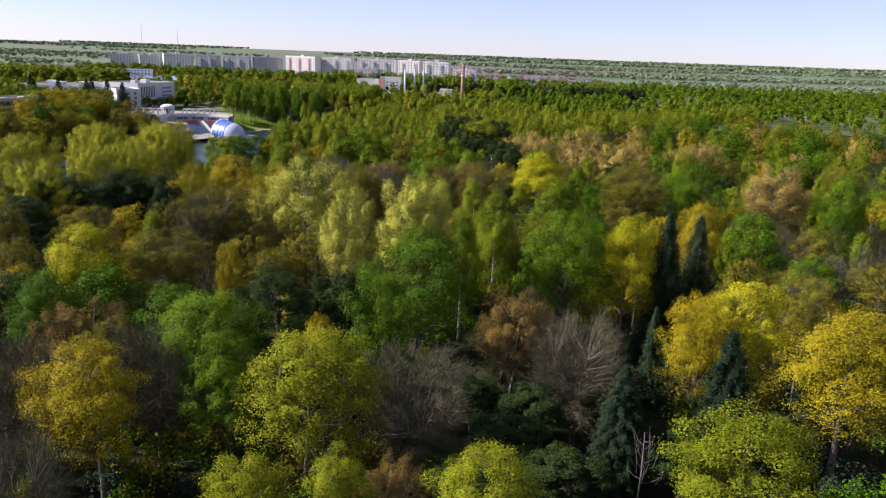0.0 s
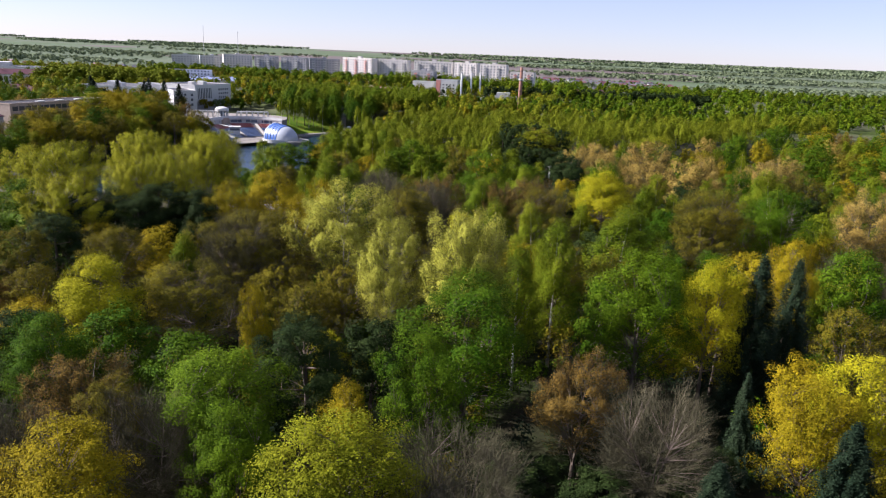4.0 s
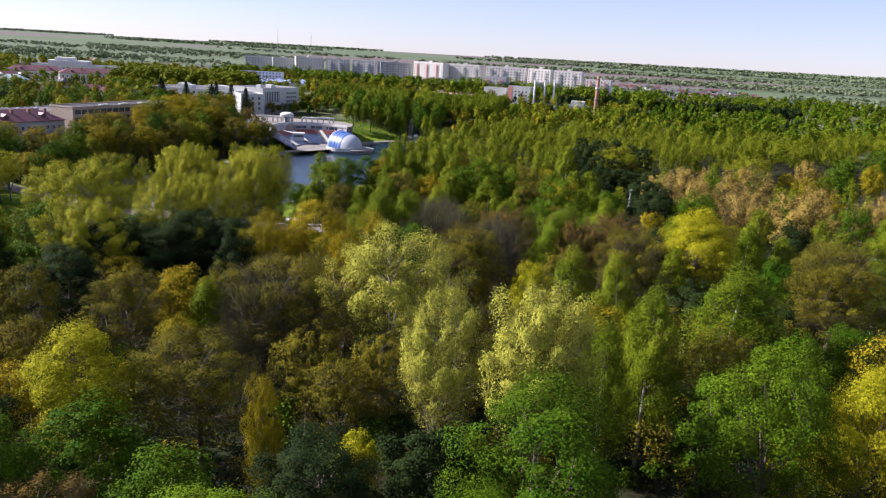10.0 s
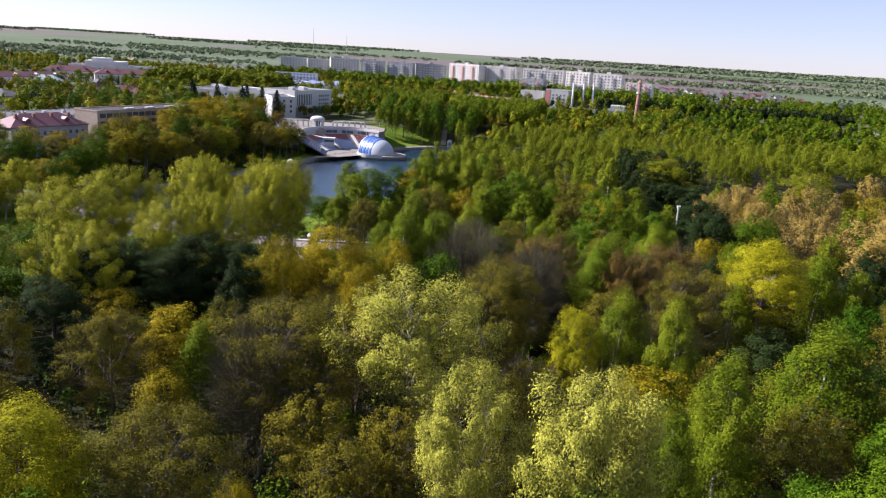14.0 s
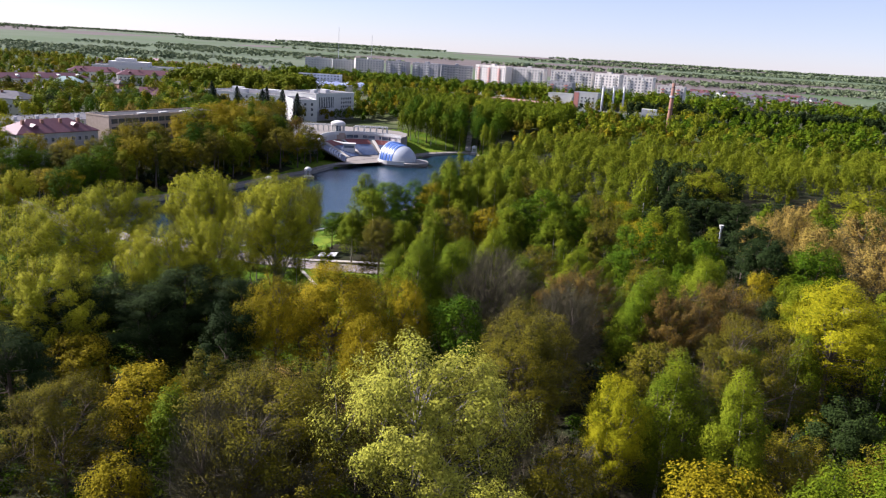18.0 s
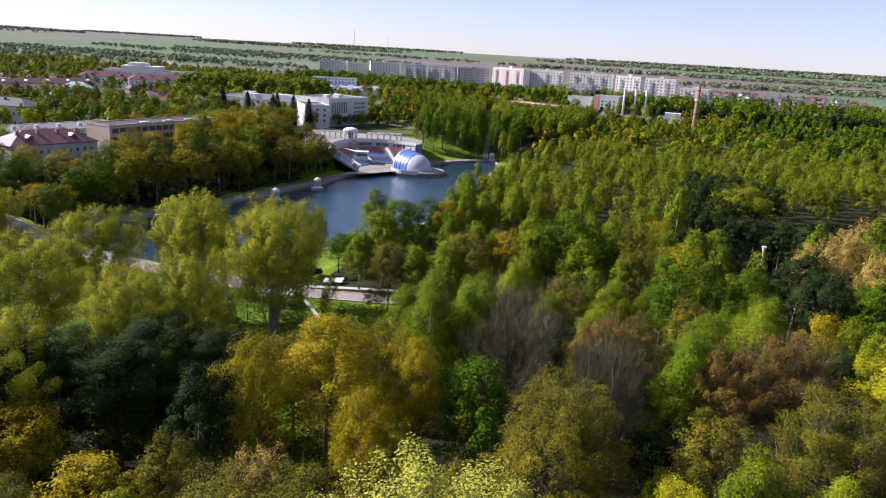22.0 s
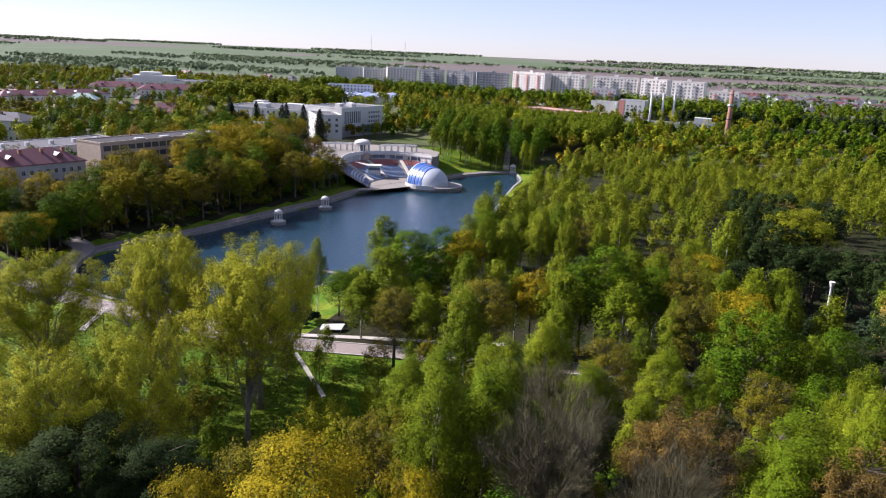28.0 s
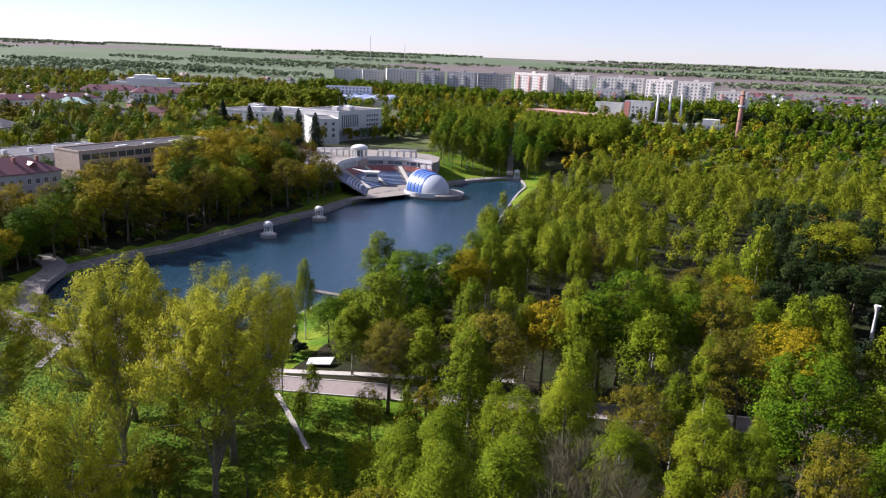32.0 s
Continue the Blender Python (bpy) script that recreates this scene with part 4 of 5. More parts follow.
def block(name, a, b, depth, z0, z1, wall, roof, label, category="building", parapet=0.6, group=""):
    """A flat-roofed house: front from a to b, with walls, roof and parapet as parts."""
    m, L = oriented(*a, *b, z0)
    root = thing(name, m, label, category, group)
    h = z1 - z0
    Form().box(0, 0, -3, L, depth, h - 0.25).make("wall", wall, root)
    Form().box(0.3, 0.3, h - 0.246, L - 0.3, depth - 0.3, h - 0.05).make("roof", roof, root)
    p = Form()
    p.box(-0.1, -0.1, h - 0.246, L + 0.1, 0.296, h + parapet).box(-0.1, depth - 0.296, h - 0.246, L + 0.1, depth + 0.1, h + parapet)
    p.box(-0.1, 0.3, h - 0.246, 0.296, depth - 0.3, h + parapet).box(L - 0.296, 0.3, h - 0.246, L + 0.1, depth - 0.3, h + parapet)
    p.make("parapet", wall, root)
    c = m @ Vector((L / 2, depth / 2, 0))
    BUILT.append((c.x, c.y, max(L, depth) * 0.55))
    return root, L, h


def apartment(a, b, depth, z0, floors, wall, label, accent=None):
    z1 = z0 + floors * 2.9 + 1.6
    a, b = tuple(Vector(a).lerp(Vector(b), 0.05)), tuple(Vector(b).lerp(Vector(a), 0.05))
    root, L, h = block("apartment_block", a, b, depth, z0, z1, wall, FELT, label, "apartment block", 0.5, "panel apartment blocks")
    n = max(2, int(L / 3.4))
    for j in range(floors):
        f = Form()
        z = 1.6 + j * 2.9
        for i in range(n):
            u = (i + 0.5) * L / n
            f.box(u - 0.85, -0.03, z, u + 0.85, 0.05, z + 1.5)
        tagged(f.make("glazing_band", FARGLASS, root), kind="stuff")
        g = Form()
        for i in range(1, n, 4):
            u = (i + 0.5) * L / n
            g.box(u - 1.6, -1.1, z - 0.7, u + 1.6, -0.02, z + 0.35)
        tagged(g.make("balcony_band", accent or WHITE, root), kind="stuff")
    for i in range(max(1, int(L / 24))):
        u = (i + 0.5) * L / max(1, int(L / 24))
        Form().box(u - 2.2, depth * 0.35, h - 0.05, u + 2.2, depth * 0.7, h + 2.2).make("lift_house", wall, root)
    return root


apartment((-437, 985), (-402, 996), 13, 13, 8, WHITE, "white panel apartment block beyond the town")
apartment((-399, 985), (-368, 1000), 13, 13, 8, WHITE, "white panel apartment block beyond the town")
apartment((-366, 980), (-330, 998), 13, 13, 9, PANEL, "pale panel apartment block beyond the town")
apartment((-320, 966), (-290, 962), 13, 13, 9, GREYPANEL, "brownish panel apartment block with white balconies")
apartment((-286, 966), (-249, 960), 13, 13, 9, GREYPANEL, "brownish panel apartment block with white balconies")
# grey panels here: the front's shade is put into the wall colour
apartment((-246, 950), (-206, 962), 13, 13, 9, GREYPANEL, "panel apartment block with its shaded front coloured grey")
apartment((-203, 945), (-160, 925), 13, 13, 10, PANEL, "pale panel apartment block with red balconies", PINK)
apartment((-160, 940), (-118, 930), 13, 13, 10, PANEL, "pale panel apartment block beyond the trees")
apartment((-112, 915), (-62, 905), 13, 13, 10, PANEL, "pale nine-storey panel apartment block")
apartment((-62, 900), (-34, 890), 13, 13, 10, PANEL, "pale nine-storey panel apartment block")
apartment((-32, 870), (0, 862), 13, 13, 10, PANEL, "pale nine-storey panel apartment block")

# red-brick works chimney
chim = thing("factory_chimney", pose(11.5, 645, 8), "tall tapered brick factory chimney with iron bands", "chimney")
Form().tube([(0, 0, 0), (0, 0, 14), (0, 0, 37)], [1.9, 1.6, 1.15], 16).make("shaft", BRICK, chim, smooth=True)


# ---- lake edge ----
def lifted(line, z):
    return [(x, y, z) for x, y in line]


wall = Form()
wl, wr = sideways(SHORE_WEST, 0.15), sideways(SHORE_WEST, -0.45)
wall.ribbon(lifted(wl, 1.25), lifted(wr, 1.25), thick=2.6)
tagged(wall.make("embankment_wall", STONE), "grey stone embankment wall along the lake", "wall", kind="structure")
prom = Form()
prom.ribbon(lifted(sideways(SHORE_WEST, 4.4), 1.16), lifted(sideways(SHORE_WEST, 0.16), 1.16), thick=0.5)
tagged(prom.make("pavement", PAVING), "pale paved promenade along the water", "pavement", kind="structure")
bank = Form()
bank.ribbon(lifted(sideways(SHORE_EAST, 0.5), 0.75), lifted(sideways(SHORE_EAST, -0.5), 0.75), thick=2.0)
tagged(bank.make("embankment_wall", STONE), "low stone edge of the wooded shore", "wall", kind="structure")

# posts and rail of the promenade
fence = thing("promenade_railing", Matrix(), "low dark iron railing along the promenade edge", "railing")
line = sideways(SHORE_WEST, 0.25)
post = Form().box(-0.09, -0.09, 0, 0.09, 0.09, 1.0).box(-0.13, -0.13, 1.0, 0.13, 0.13, 1.1)
first = post.make("post", STONE, fence)
first.location = (*line[0], 1.2)
for p in line[2::2]:
    o = new("post", first.data)
    o.parent, o.location = fence, (*p, 1.2)
for z in (1.6, 2.05):
    Form().tube([(x, y, z) for x, y in line], [0.04] * len(line), 4).make("rail", DARKMETAL, fence)


def gazebo(x, y, z, s=1.0):
    g = thing("gazebo", pose(x, y, z) @ Matrix.Scale(s, 4), "small white domed gazebo on a round pier by the lake", "gazebo", "lakeside gazebos")
    Form().tube([(0, 0, -1.6), (0, 0, 0.0)], [2.7, 2.7], 20).make("base", STONE, g)
    Form().tube([(0, 0, 0.002), (0, 0, 0.25)], [1.9, 1.8], 20).make("step", WHITE, g)
    for k in range(8):
        a = 6.2832 * k / 8
        c = Form().tube([(1.35 * math.cos(a), 1.35 * math.sin(a), 0.25), (1.35 * math.cos(a), 1.35 * math.sin(a), 2.7)], [0.15, 0.12], 8)
        c.make("column", WHITE, g)
    Form().tube([(0, 0, 2.7), (0, 0, 3.05)], [1.65, 1.7], 20).make("entablature", WHITE, g)
    Form().dome(0, 0, 3.052, 1.55, 1.15).make("dome", WHITE, g, smooth=True)
    Form().tube([(0, 0, 4.15), (0, 0, 4.55)], [0.14, 0.03], 6).make("finial", WHITE, g)


gazebo(-150.2, 340.5, 1.1)
gazebo(-147.0, 371.0, 1.1)
gazebo(-100.5, 499.5, 1.1)

# wooden piers by the beach
for a, b in (((-114.0, 275.0), (-106.6, 272.6)), ((-111.0, 293.4), (-99.4, 292.6)), ((-98.2, 293.5), (-90.6, 314.5)), ((-109.6, 262.6), (-104.6, 268.9))):
    m, L = oriented_ = (pose(a[0], a[1], 0.62, 0, 0, math.degrees(math.atan2(b[1] - a[1], b[0] - a[0]))), math.hypot(b[0] - a[0], b[1] - a[1]))
    p = thing("wooden_pier", m, "low weathered wooden pier at the water's edge", "pier", "piers")
    for k in range(int(L / 0.5)):
        Form().box(k * 0.5, -0.8, 0, k * 0.5 + 0.44, 0.8, 0.09).make("plank", PIERWOOD, p)
    for k in range(int(L / 3) + 1):
        for s in (-0.7, 0.7):
            Form().tube([(k * 3 + 0.2, s, -2.0), (k * 3 + 0.2, s, -0.002)], [0.11, 0.11], 6).make("pile", PIERWOOD, p)

# ---- road over the dam ----
def strip(name, line, w0, w1, z, mat, label, thick=0.4, category="road"):
    g = np.array([5.0] * len(line))
    a, b = sideways(line, w0), sideways(line, w1)
    f = Form().ribbon([(x, y, z) for x, y in a], [(x, y, z) for x, y in b], thick=thick)
    return tagged(f.make(name, mat), label, category, kind="structure")


strip("road", ROAD_LINE, 2.6, -2.6, 5.13, ROAD, "pale pinkish paved park road over the dam")
strip("kerb", ROAD_LINE, 2.9, 2.62, 5.24, KERB, "pale concrete kerb along the park road", category="kerb")
strip("kerb", ROAD_LINE, -2.62, -2.9, 5.24, KERB, "pale concrete kerb along the park road", category="kerb")
PATH2 = curve([(-128, 241), (-112, 237.6), (-100, 236.4), (-90, 236.8), (-80.8, 239.3), (-70.9, 242.2), (-58, 245.5), (-46, 249.5)], 4)
strip("pavement", PATH2, 0.8, -0.8, 5.12, KERB, "narrow pale footpath beside the road", category="footpath")
strip("pavement", curve([(-104.2, 265.5), (-102, 261.5), (-99.0, 256.2), (-96.3, 251.6)], 2), 3.9, -3.9, 2.05, PAVING, "pale paved beach terrace by the water", 1.6, "pavement")
strip("pavement", curve([(-205, 297), (-192, 288), (-179, 280), (-172, 266), (-158, 249)], 3), 3.0, -3.0, 2.1, PAVING, "pale paved path junction at the end of the lake", 1.5, "pavement")
# low parapet at the sluice
sl = thing("sluice_wall", pose(-127.5, 243, 4.6, 0, 0, -62), "short pale brick parapet beside the sluice", "wall")
Form().box(-3, -0.3, -3, 3, 0.3, 1.5).make("wall", PAVING, sl)
Form().box(-3.1, -0.4, 1.502, 3.1, 0.4, 1.65).make("coping", KERB, sl)

# concrete chute and stairs on the dry side of the dam
ch = thing("drain_chute", Matrix(), "pale concrete drainage chute down the grass slope", "chute")
for k in range(9):
    x, y = -83.3 + 11.8 * k / 9, 228.9 - 11.6 * k / 9
    x2, y2 = -83.3 + 11.8 * (k + 1) / 9, 228.9 - 11.6 * (k + 1) / 9
    z, z2 = ground_at(x, y) + 0.22, ground_at(x2, y2) + 0.22
    Form().ribbon([(x - 0.28, y - 0.28, z), (x2 - 0.28, y2 - 0.28, z2)], [(x + 0.28, y + 0.28, z), (x2 + 0.28, y2 + 0.28, z2)], thick=0.4).make("slab", KERB, ch)
st = thing("garden_steps", Matrix(), "narrow concrete steps down the grass slope", "steps")
for k in range(14):
    x, y = -131.8 + 3.8 * k / 14, 235.0 - 11.5 * k / 14
    z = ground_at(x, y) + 0.18
    Form().box(x - 0.7, y - 0.42, z - 0.5, x + 0.7, y + 0.42, z).make("step", KERB, st)

# white upturned boat-shaped shelter by the road
sh = thing("white_canopy", pose(-82.3, 242.8, ground_at(-82.3, 242.8), 0, 0, 20) @ Matrix.Scale(0.75, 4), "low white angular canopy beside the road", "canopy")
Form().add([(-3.2, -1.4, 0.7), (2.6, -1.7, 0.9), (3.4, 1.5, 1.5), (-2.8, 1.5, 1.2), (-3.2, -1.4, 0.5), (2.6, -1.7, 0.7), (3.4, 1.5, 1.3), (-2.8, 1.5, 1.0)],
           [(0, 1, 2, 3), (7, 6, 5, 4), (0, 4, 5, 1), (1, 5, 6, 2), (2, 6, 7, 3), (3, 7, 4, 0)]).make("roof", WHITE, sh)
for x, y in ((-2.6, -1.0), (2.4, -1.2), (2.9, 1.2), (-2.4, 1.2)):
    Form().tube([(x, y, 0), (x, y, 0.75)], [0.06, 0.06], 6).make("leg", METAL, sh)


def lamp_post(x, y, h, big=False):
    L = thing("street_lamp", pose(x, y, ground_at(x, y)), "tall pale stele-like post among the trees" if big else "slim dark lamp post", "lamp")
    r = 0.42 if big else 0.07
    Form().tube([(0, 0, 0), (0, 0, h)], [r, r * 0.6], 8).make("pole", METAL if big else DARKMETAL, L)
    Form().tube([(0, 0, h), (0, 0, h + (1.2 if big else 0.5))], [r * 0.8, r * 1.6], 8).make("lantern", WHITE, L)


# stele-like pale post, no known lamp; built with the lamp post's pole and lantern
lamp_post(17.5, 290, 9.0, True)
lamp_post(-97.6, 254.5, 4.0)
lamp_post(-117, 240, 4.5)
lamp_post(-70, 243.5, 4.5)

# ---- amphitheatre ----
OUTER = curve([(-164, 419), (-170, 432), (-173, 447), (-170, 460), (-160, 468.5), (-147, 469), (-135, 465)], 2.0)
INNER = curve([(-147, 414), (-151.5, 427), (-150, 438), (-145, 445.5), (-139, 450), (-133.5, 452.5), (-128, 454)], 2.0)


def between(u, n=60):
    """A row between the front and the back of the seating; u from 0 (stage) to 1 (terrace)."""
    t = np.linspace(0, 1, n)
    pick = lambda c: np.stack([np.interp(t, np.linspace(0, 1, len(c)), c[:, k]) for k in (0, 1)], -1)
    return pick(INNER) * (1 - u) + pick(OUTER) * u


TERRACE = 10.2
seats = thing("amphitheatre_seating", Matrix(), "stepped open-air seating with blue and red bench rows", "seating")
ROWS_ = 15
for k in range(ROWS_):
    u0, u1 = k / ROWS_ * 0.88, (k + 1) / ROWS_ * 0.88
    z = 1.9 + k * 0.36
    a, b = between(u0), between(u1)
    Form().ribbon(lifted(b, z), lifted(a, z), thick=1.2).make("step", STONE, seats)
    m0, m1 = between(u0 + (u1 - u0) * 0.35), between(u0 + (u1 - u0) * 0.75)
    for lo, hi in ((1, 18), (20, 31), (33, 44), (46, 59)):
        Form().ribbon(lifted(m1[lo:hi], z + 0.42), lifted(m0[lo:hi], z + 0.42), thick=0.42).make("bench", SEATRED if k > 9 and lo > 18 else SEATBLUE, seats)
for i in (19, 32, 45):
    pts = [(*between(k / ROWS_ * 0.88 + 0.02)[i], 2.0 + k * 0.36) for k in range(ROWS_)]
    Form().ribbon([(x - 0.7, y - 0.4, z) for x, y, z in pts], [(x + 0.7, y + 0.4, z) for x, y, z in pts], 0.25, 0.3).make("stair", KERB, seats)

apron = Form()
ap = list(INNER) + [(-124, 452), (-126, 440), (-132, 427), (-139, 416), (-150, 402)]
apron.add([(x, y, 1.75) for x, y in ap], [tuple(range(len(ap)))[::-1]])
tagged(apron.make("pavement", PAVING), "pale paved apron before the stage", "pavement", kind="structure")

plaza = Form()
pz = list(OUTER[::-1]) + [(-166, 414), (-190, 424), (-210, 450), (-214, 472), (-204, 489), (-182, 495), (-160, 498), (-146, 495), (-138, 487), (-134, 472)]
plaza.add([(x, y, TERRACE) for x, y in pz], [tuple(range(len(pz)))])
plaza.add([(x, y, z) for z in (TERRACE - 0.004, 4) for x, y in pz], [(i, (i + 1) % len(pz), len(pz) + (i + 1) % len(pz), len(pz) + i) for i in range(len(pz))])
tagged(plaza.make("pavement", PAVING), "pale paved plaza above the amphitheatre", "pavement", kind="structure")

gal = thing("terrace_gallery", Matrix(), "curved white gallery with dark glazing above the seats", "building")
front, back_ = between(0.90), between(1.0)
Form().ribbon(lifted(back_, TERRACE + 0.35), lifted(front, TERRACE + 0.35), thick=0.8).make("roof", WHITE, gal)
Form().ribbon(lifted(between(0.985), TERRACE - 0.46), lifted(between(0.93), TERRACE - 0.46), thick=3.0).make("wall", WHITE, gal)
for lo, hi in ((3, 9), (10, 16), (34, 40), (41, 47), (48, 54)):
    Form().ribbon(lifted(between(0.93)[lo:hi], TERRACE - 0.9), lifted(between(0.922)[lo:hi], TERRACE - 0.9), thick=1.5).make("glazing", PALEGLASS, gal)
for i in range(1, 60, 3):
    x, y = between(0.905)[i]
    Form().tube([(x, y, 7.0), (x, y, TERRACE - 0.46)], [0.14, 0.14], 6).make("column", WHITE, gal)
par = thing("parapet_rail", Matrix(), "white parapet along the terrace edge", "parapet")
Form().ribbon(lifted(between(0.93), TERRACE + 1.35), lifted(between(0.915), TERRACE + 1.35), thick=0.998).make("wall", WHITE, par)

rot = thing("rotunda", pose(-170.5, 461, TERRACE), "white rotunda with a shallow dome on slim columns", "rotunda")
Form().tube([(0, 0, -3.5), (0, 0, 0.35)], [4.4, 4.4], 28).make("base", BROWN, rot)
for k in range(12):
    a = 6.2832 * k / 12
    Form().tube([(3.5 * math.cos(a), 3.5 * math.sin(a), 0.352), (3.5 * math.cos(a), 3.5 * math.sin(a), 4.4)], [0.26, 0.21], 10).make("column", WHITE, rot)
Form().tube([(0, 0, 4.402), (0, 0, 5.1)], [3.95, 4.05], 28).make("entablature", WHITE, rot)
Form().dome(0, 0, 5.102, 4.15, 1.8, 28).make("dome", WHITE, rot, smooth=True)
Form().tube([(0, 0, 0.354), (0, 0, 4.3)], [1.6, 1.6], 14).make("core", PALEGLASS, rot)


def pergola(points, label):
    p = thing("colonnade", Matrix(), label, "colonnade", "colonnades")
    line = curve(points, 2.4)
    for x, y in line:
        Form().box(x - 0.2, y - 0.2, TERRACE, x + 0.2, y + 0.2, TERRACE + 3.2).make("column", WHITE, p)
    Form().ribbon(lifted(sideways(line, 0.3), TERRACE + 3.65), lifted(sideways(line, -0.3), TERRACE + 3.65), thick=0.446).make("beam", WHITE, p)


pergola([(-193, 457), (-186, 462), (-176, 466)], "white colonnade with slim square columns")
pergola([(-195, 461), (-188, 466), (-178, 470)], "white colonnade with slim square columns")
pergola([(-164, 468), (-156, 473), (-147, 476)], "white colonnade with slim square columns")
pergola([(-165, 472), (-157, 477), (-148, 480)], "white colonnade with slim square columns")

# control booth with a sail roof among the seats
bo = thing("control_booth", pose(-156, 442, 4.2, 0, 0, 20), "small white control booth with a pointed canopy", "booth")
Form().box(-3, -2, -2, 3, 2, 3.2).make("wall", WHITE, bo)
Form().box(-2.7, -2.05, 1.2, 2.7, -1.95, 2.5).make("glazing", PALEGLASS, bo)
Form().box(-3.4, -2.6, 3.202, 3.4, 2.3, 3.5).make("roof", WHITE, bo)
Form().add([(-3.4, -2.6, 3.55), (-9, 0.5, 4.6), (-3.4, 2.3, 3.55), (-3.4, -2.6, 3.35), (-9, 0.5, 4.4), (-3.4, 2.3, 3.35)],
           [(0, 1, 2), (5, 4, 3), (0, 3, 4, 1), (1, 4, 5, 2), (2, 5, 3, 0)]).make("canopy", WHITE, bo)
for k in range(5):
    aw = thing("bench_canopy", Matrix(), "long pale canopy over the blue seats", "canopy", "seat canopies")
    a, b = between(0.16 + 0.09 * k)[3:17], between(0.21 + 0.09 * k)[3:17]
    Form().ribbon(lifted(b, 3.9 + 0.5 * k), lifted(a, 3.7 + 0.5 * k), thick=0.12).make("roof", SHELLWHITE, aw)
    for i in (0, 6, 13):
        Form().tube([(*a[i], 2.2 + 0.5 * k), (*a[i], 3.6 + 0.5 * k)], [0.06, 0.06], 5).make("post", METAL, aw)

# stage with its shell
stage = thing("stage_platform", pose(-124, 436.5, 0, 0, 0, 20), "round stage platform with a white rim over the water", "stage")


def oval(rx, ry, n=40, k=2.4):
    out = []
    for i in range(n):
        a = 6.2832 * i / n
        c, s = math.cos(a), math.sin(a)
        out.append((rx * math.copysign(abs(c) ** (2 / k), c), ry * math.copysign(abs(s) ** (2 / k), s)))
    return out


def slab(form, outline, z0, z1):
    n = len(outline)
    v = [(x, y, z) for z in (z0, z1) for x, y in outline]
    return form.add(v, [tuple(range(n))[::-1], tuple(range(n, 2 * n))] + [(i, (i + 1) % n, n + (i + 1) % n, n + i) for i in range(n)])


slab(Form(), oval(12.6, 9.6), -2.0, 0.9).make("base", STONE, stage)
slab(Form(), oval(13.0, 10.0), 0.902, 1.9).make("deck", STONE, stage)
rim = Form()
ring_o, ring_i = oval(13.1, 10.1), oval(12.8, 9.8)
for i in range(20, 30):
    rim.add([(*ring_o[i], 1.0), (*ring_o[i + 1], 1.0), (*ring_o[i + 1], 2.9), (*ring_o[i], 2.9), (*ring_i[i], 1.0), (*ring_i[i + 1], 1.0), (*ring_i[i + 1], 2.9), (*ring_i[i], 2.9)],
            [(0, 1, 2, 3), (7, 6, 5, 4), (3, 2, 6, 7), (0, 3, 7, 4), (1, 5, 6, 2)])
rim.make("rim", WHITE, stage)
shell = thing("stage_shell", pose(-125.0, 437.0, 1.9, 0, 0, -33), "domed stage shell with blue and white stripes", "stage shell")


def arch(u0, u1, y_scale, z_scale, thick, name, mat, n=28, m=6):
    """A piece of the shell between two stations along its axis (0: open end, 1: back)."""
    f = Form()
    v = []
    for j in range(m + 1):
        u = u0 + (u1 - u0) * j / m
        k = 1.0 - 0.10 * u if u < 0.42 else (1 - 0.042) * math.sqrt(max(0.0, 1 - ((u - 0.42) / 0.58) ** 2))
        k = max(k, 0.02)
        for t in (0.0, thick):
            v += [(-8.2 + 16.4 * u, (y_scale * 0.84 * k - t) * math.cos(3.14159 * i / n), (z_scale * 0.78 * k - t) * max(0, math.sin(3.14159 * i / n)) ** 0.9) for i in range(n + 1)]
    w = n + 1
    fs = []
    for j in range(m):
        for i in range(n):
            a, b = 2 * j * w + i, 2 * (j + 1) * w + i
            fs += [(a, a + 1, b + 1, b), (a + w, b + w, b + w + 1, a + w + 1)]
    for e in (0, 2 * m * w):
        fs += [(e + i, e + w + i, e + w + i + 1, e + i + 1) for i in range(n)]
    f.add(v, fs).make(name, mat, shell, smooth=False)


marks = [(0.0, 0.05, 10.1, 11.6, SHELLPALE), (0.055, 0.155, 9.9, 11.4, SHELLBLUE), (0.155, 0.19, 9.65, 11.15, SHELLPALE), (0.195, 0.30, 9.8, 11.3, SHELLBLUE),
         (0.30, 0.335, 9.5, 11.0, SHELLPALE), (0.34, 0.44, 9.65, 11.1, SHELLBLUE), (0.44, 0.475, 9.4, 10.85, SHELLPALE), (0.48, 0.56, 9.5, 10.95, SHELLBLUE)]
for u0, u1, ys, zs, mt in marks:
    arch(u0, u1, ys, zs, 0.25, "rib_panel", mt)
for i in range(5):
    arch(0.56 + 0.088 * i, 0.56 + 0.088 * (i + 1), 9.3, 10.6, 0.2, "dome_panel", SHELLWHITE)
# light rig on the shell's top
rig = thing("stage_rig", pose(-130.0, 440.2, 10.6), "small metal rig on top of the shell", "rig")
for x in (-1.2, 0, 1.2):
    Form().tube([(x, 0, 0), (x, 0.4, 1.4)], [0.06, 0.05], 5).make("post", METAL, rig)
Form().tube([(-1.6, 0.2, 1.2), (1.6, 0.2, 1.2)], [0.06, 0.06], 5).make("bar", METAL, rig)

# stairs in the north-east bank
ns = thing("garden_stairs", Matrix(), "long pale stairs up the grassy bank", "stairs")
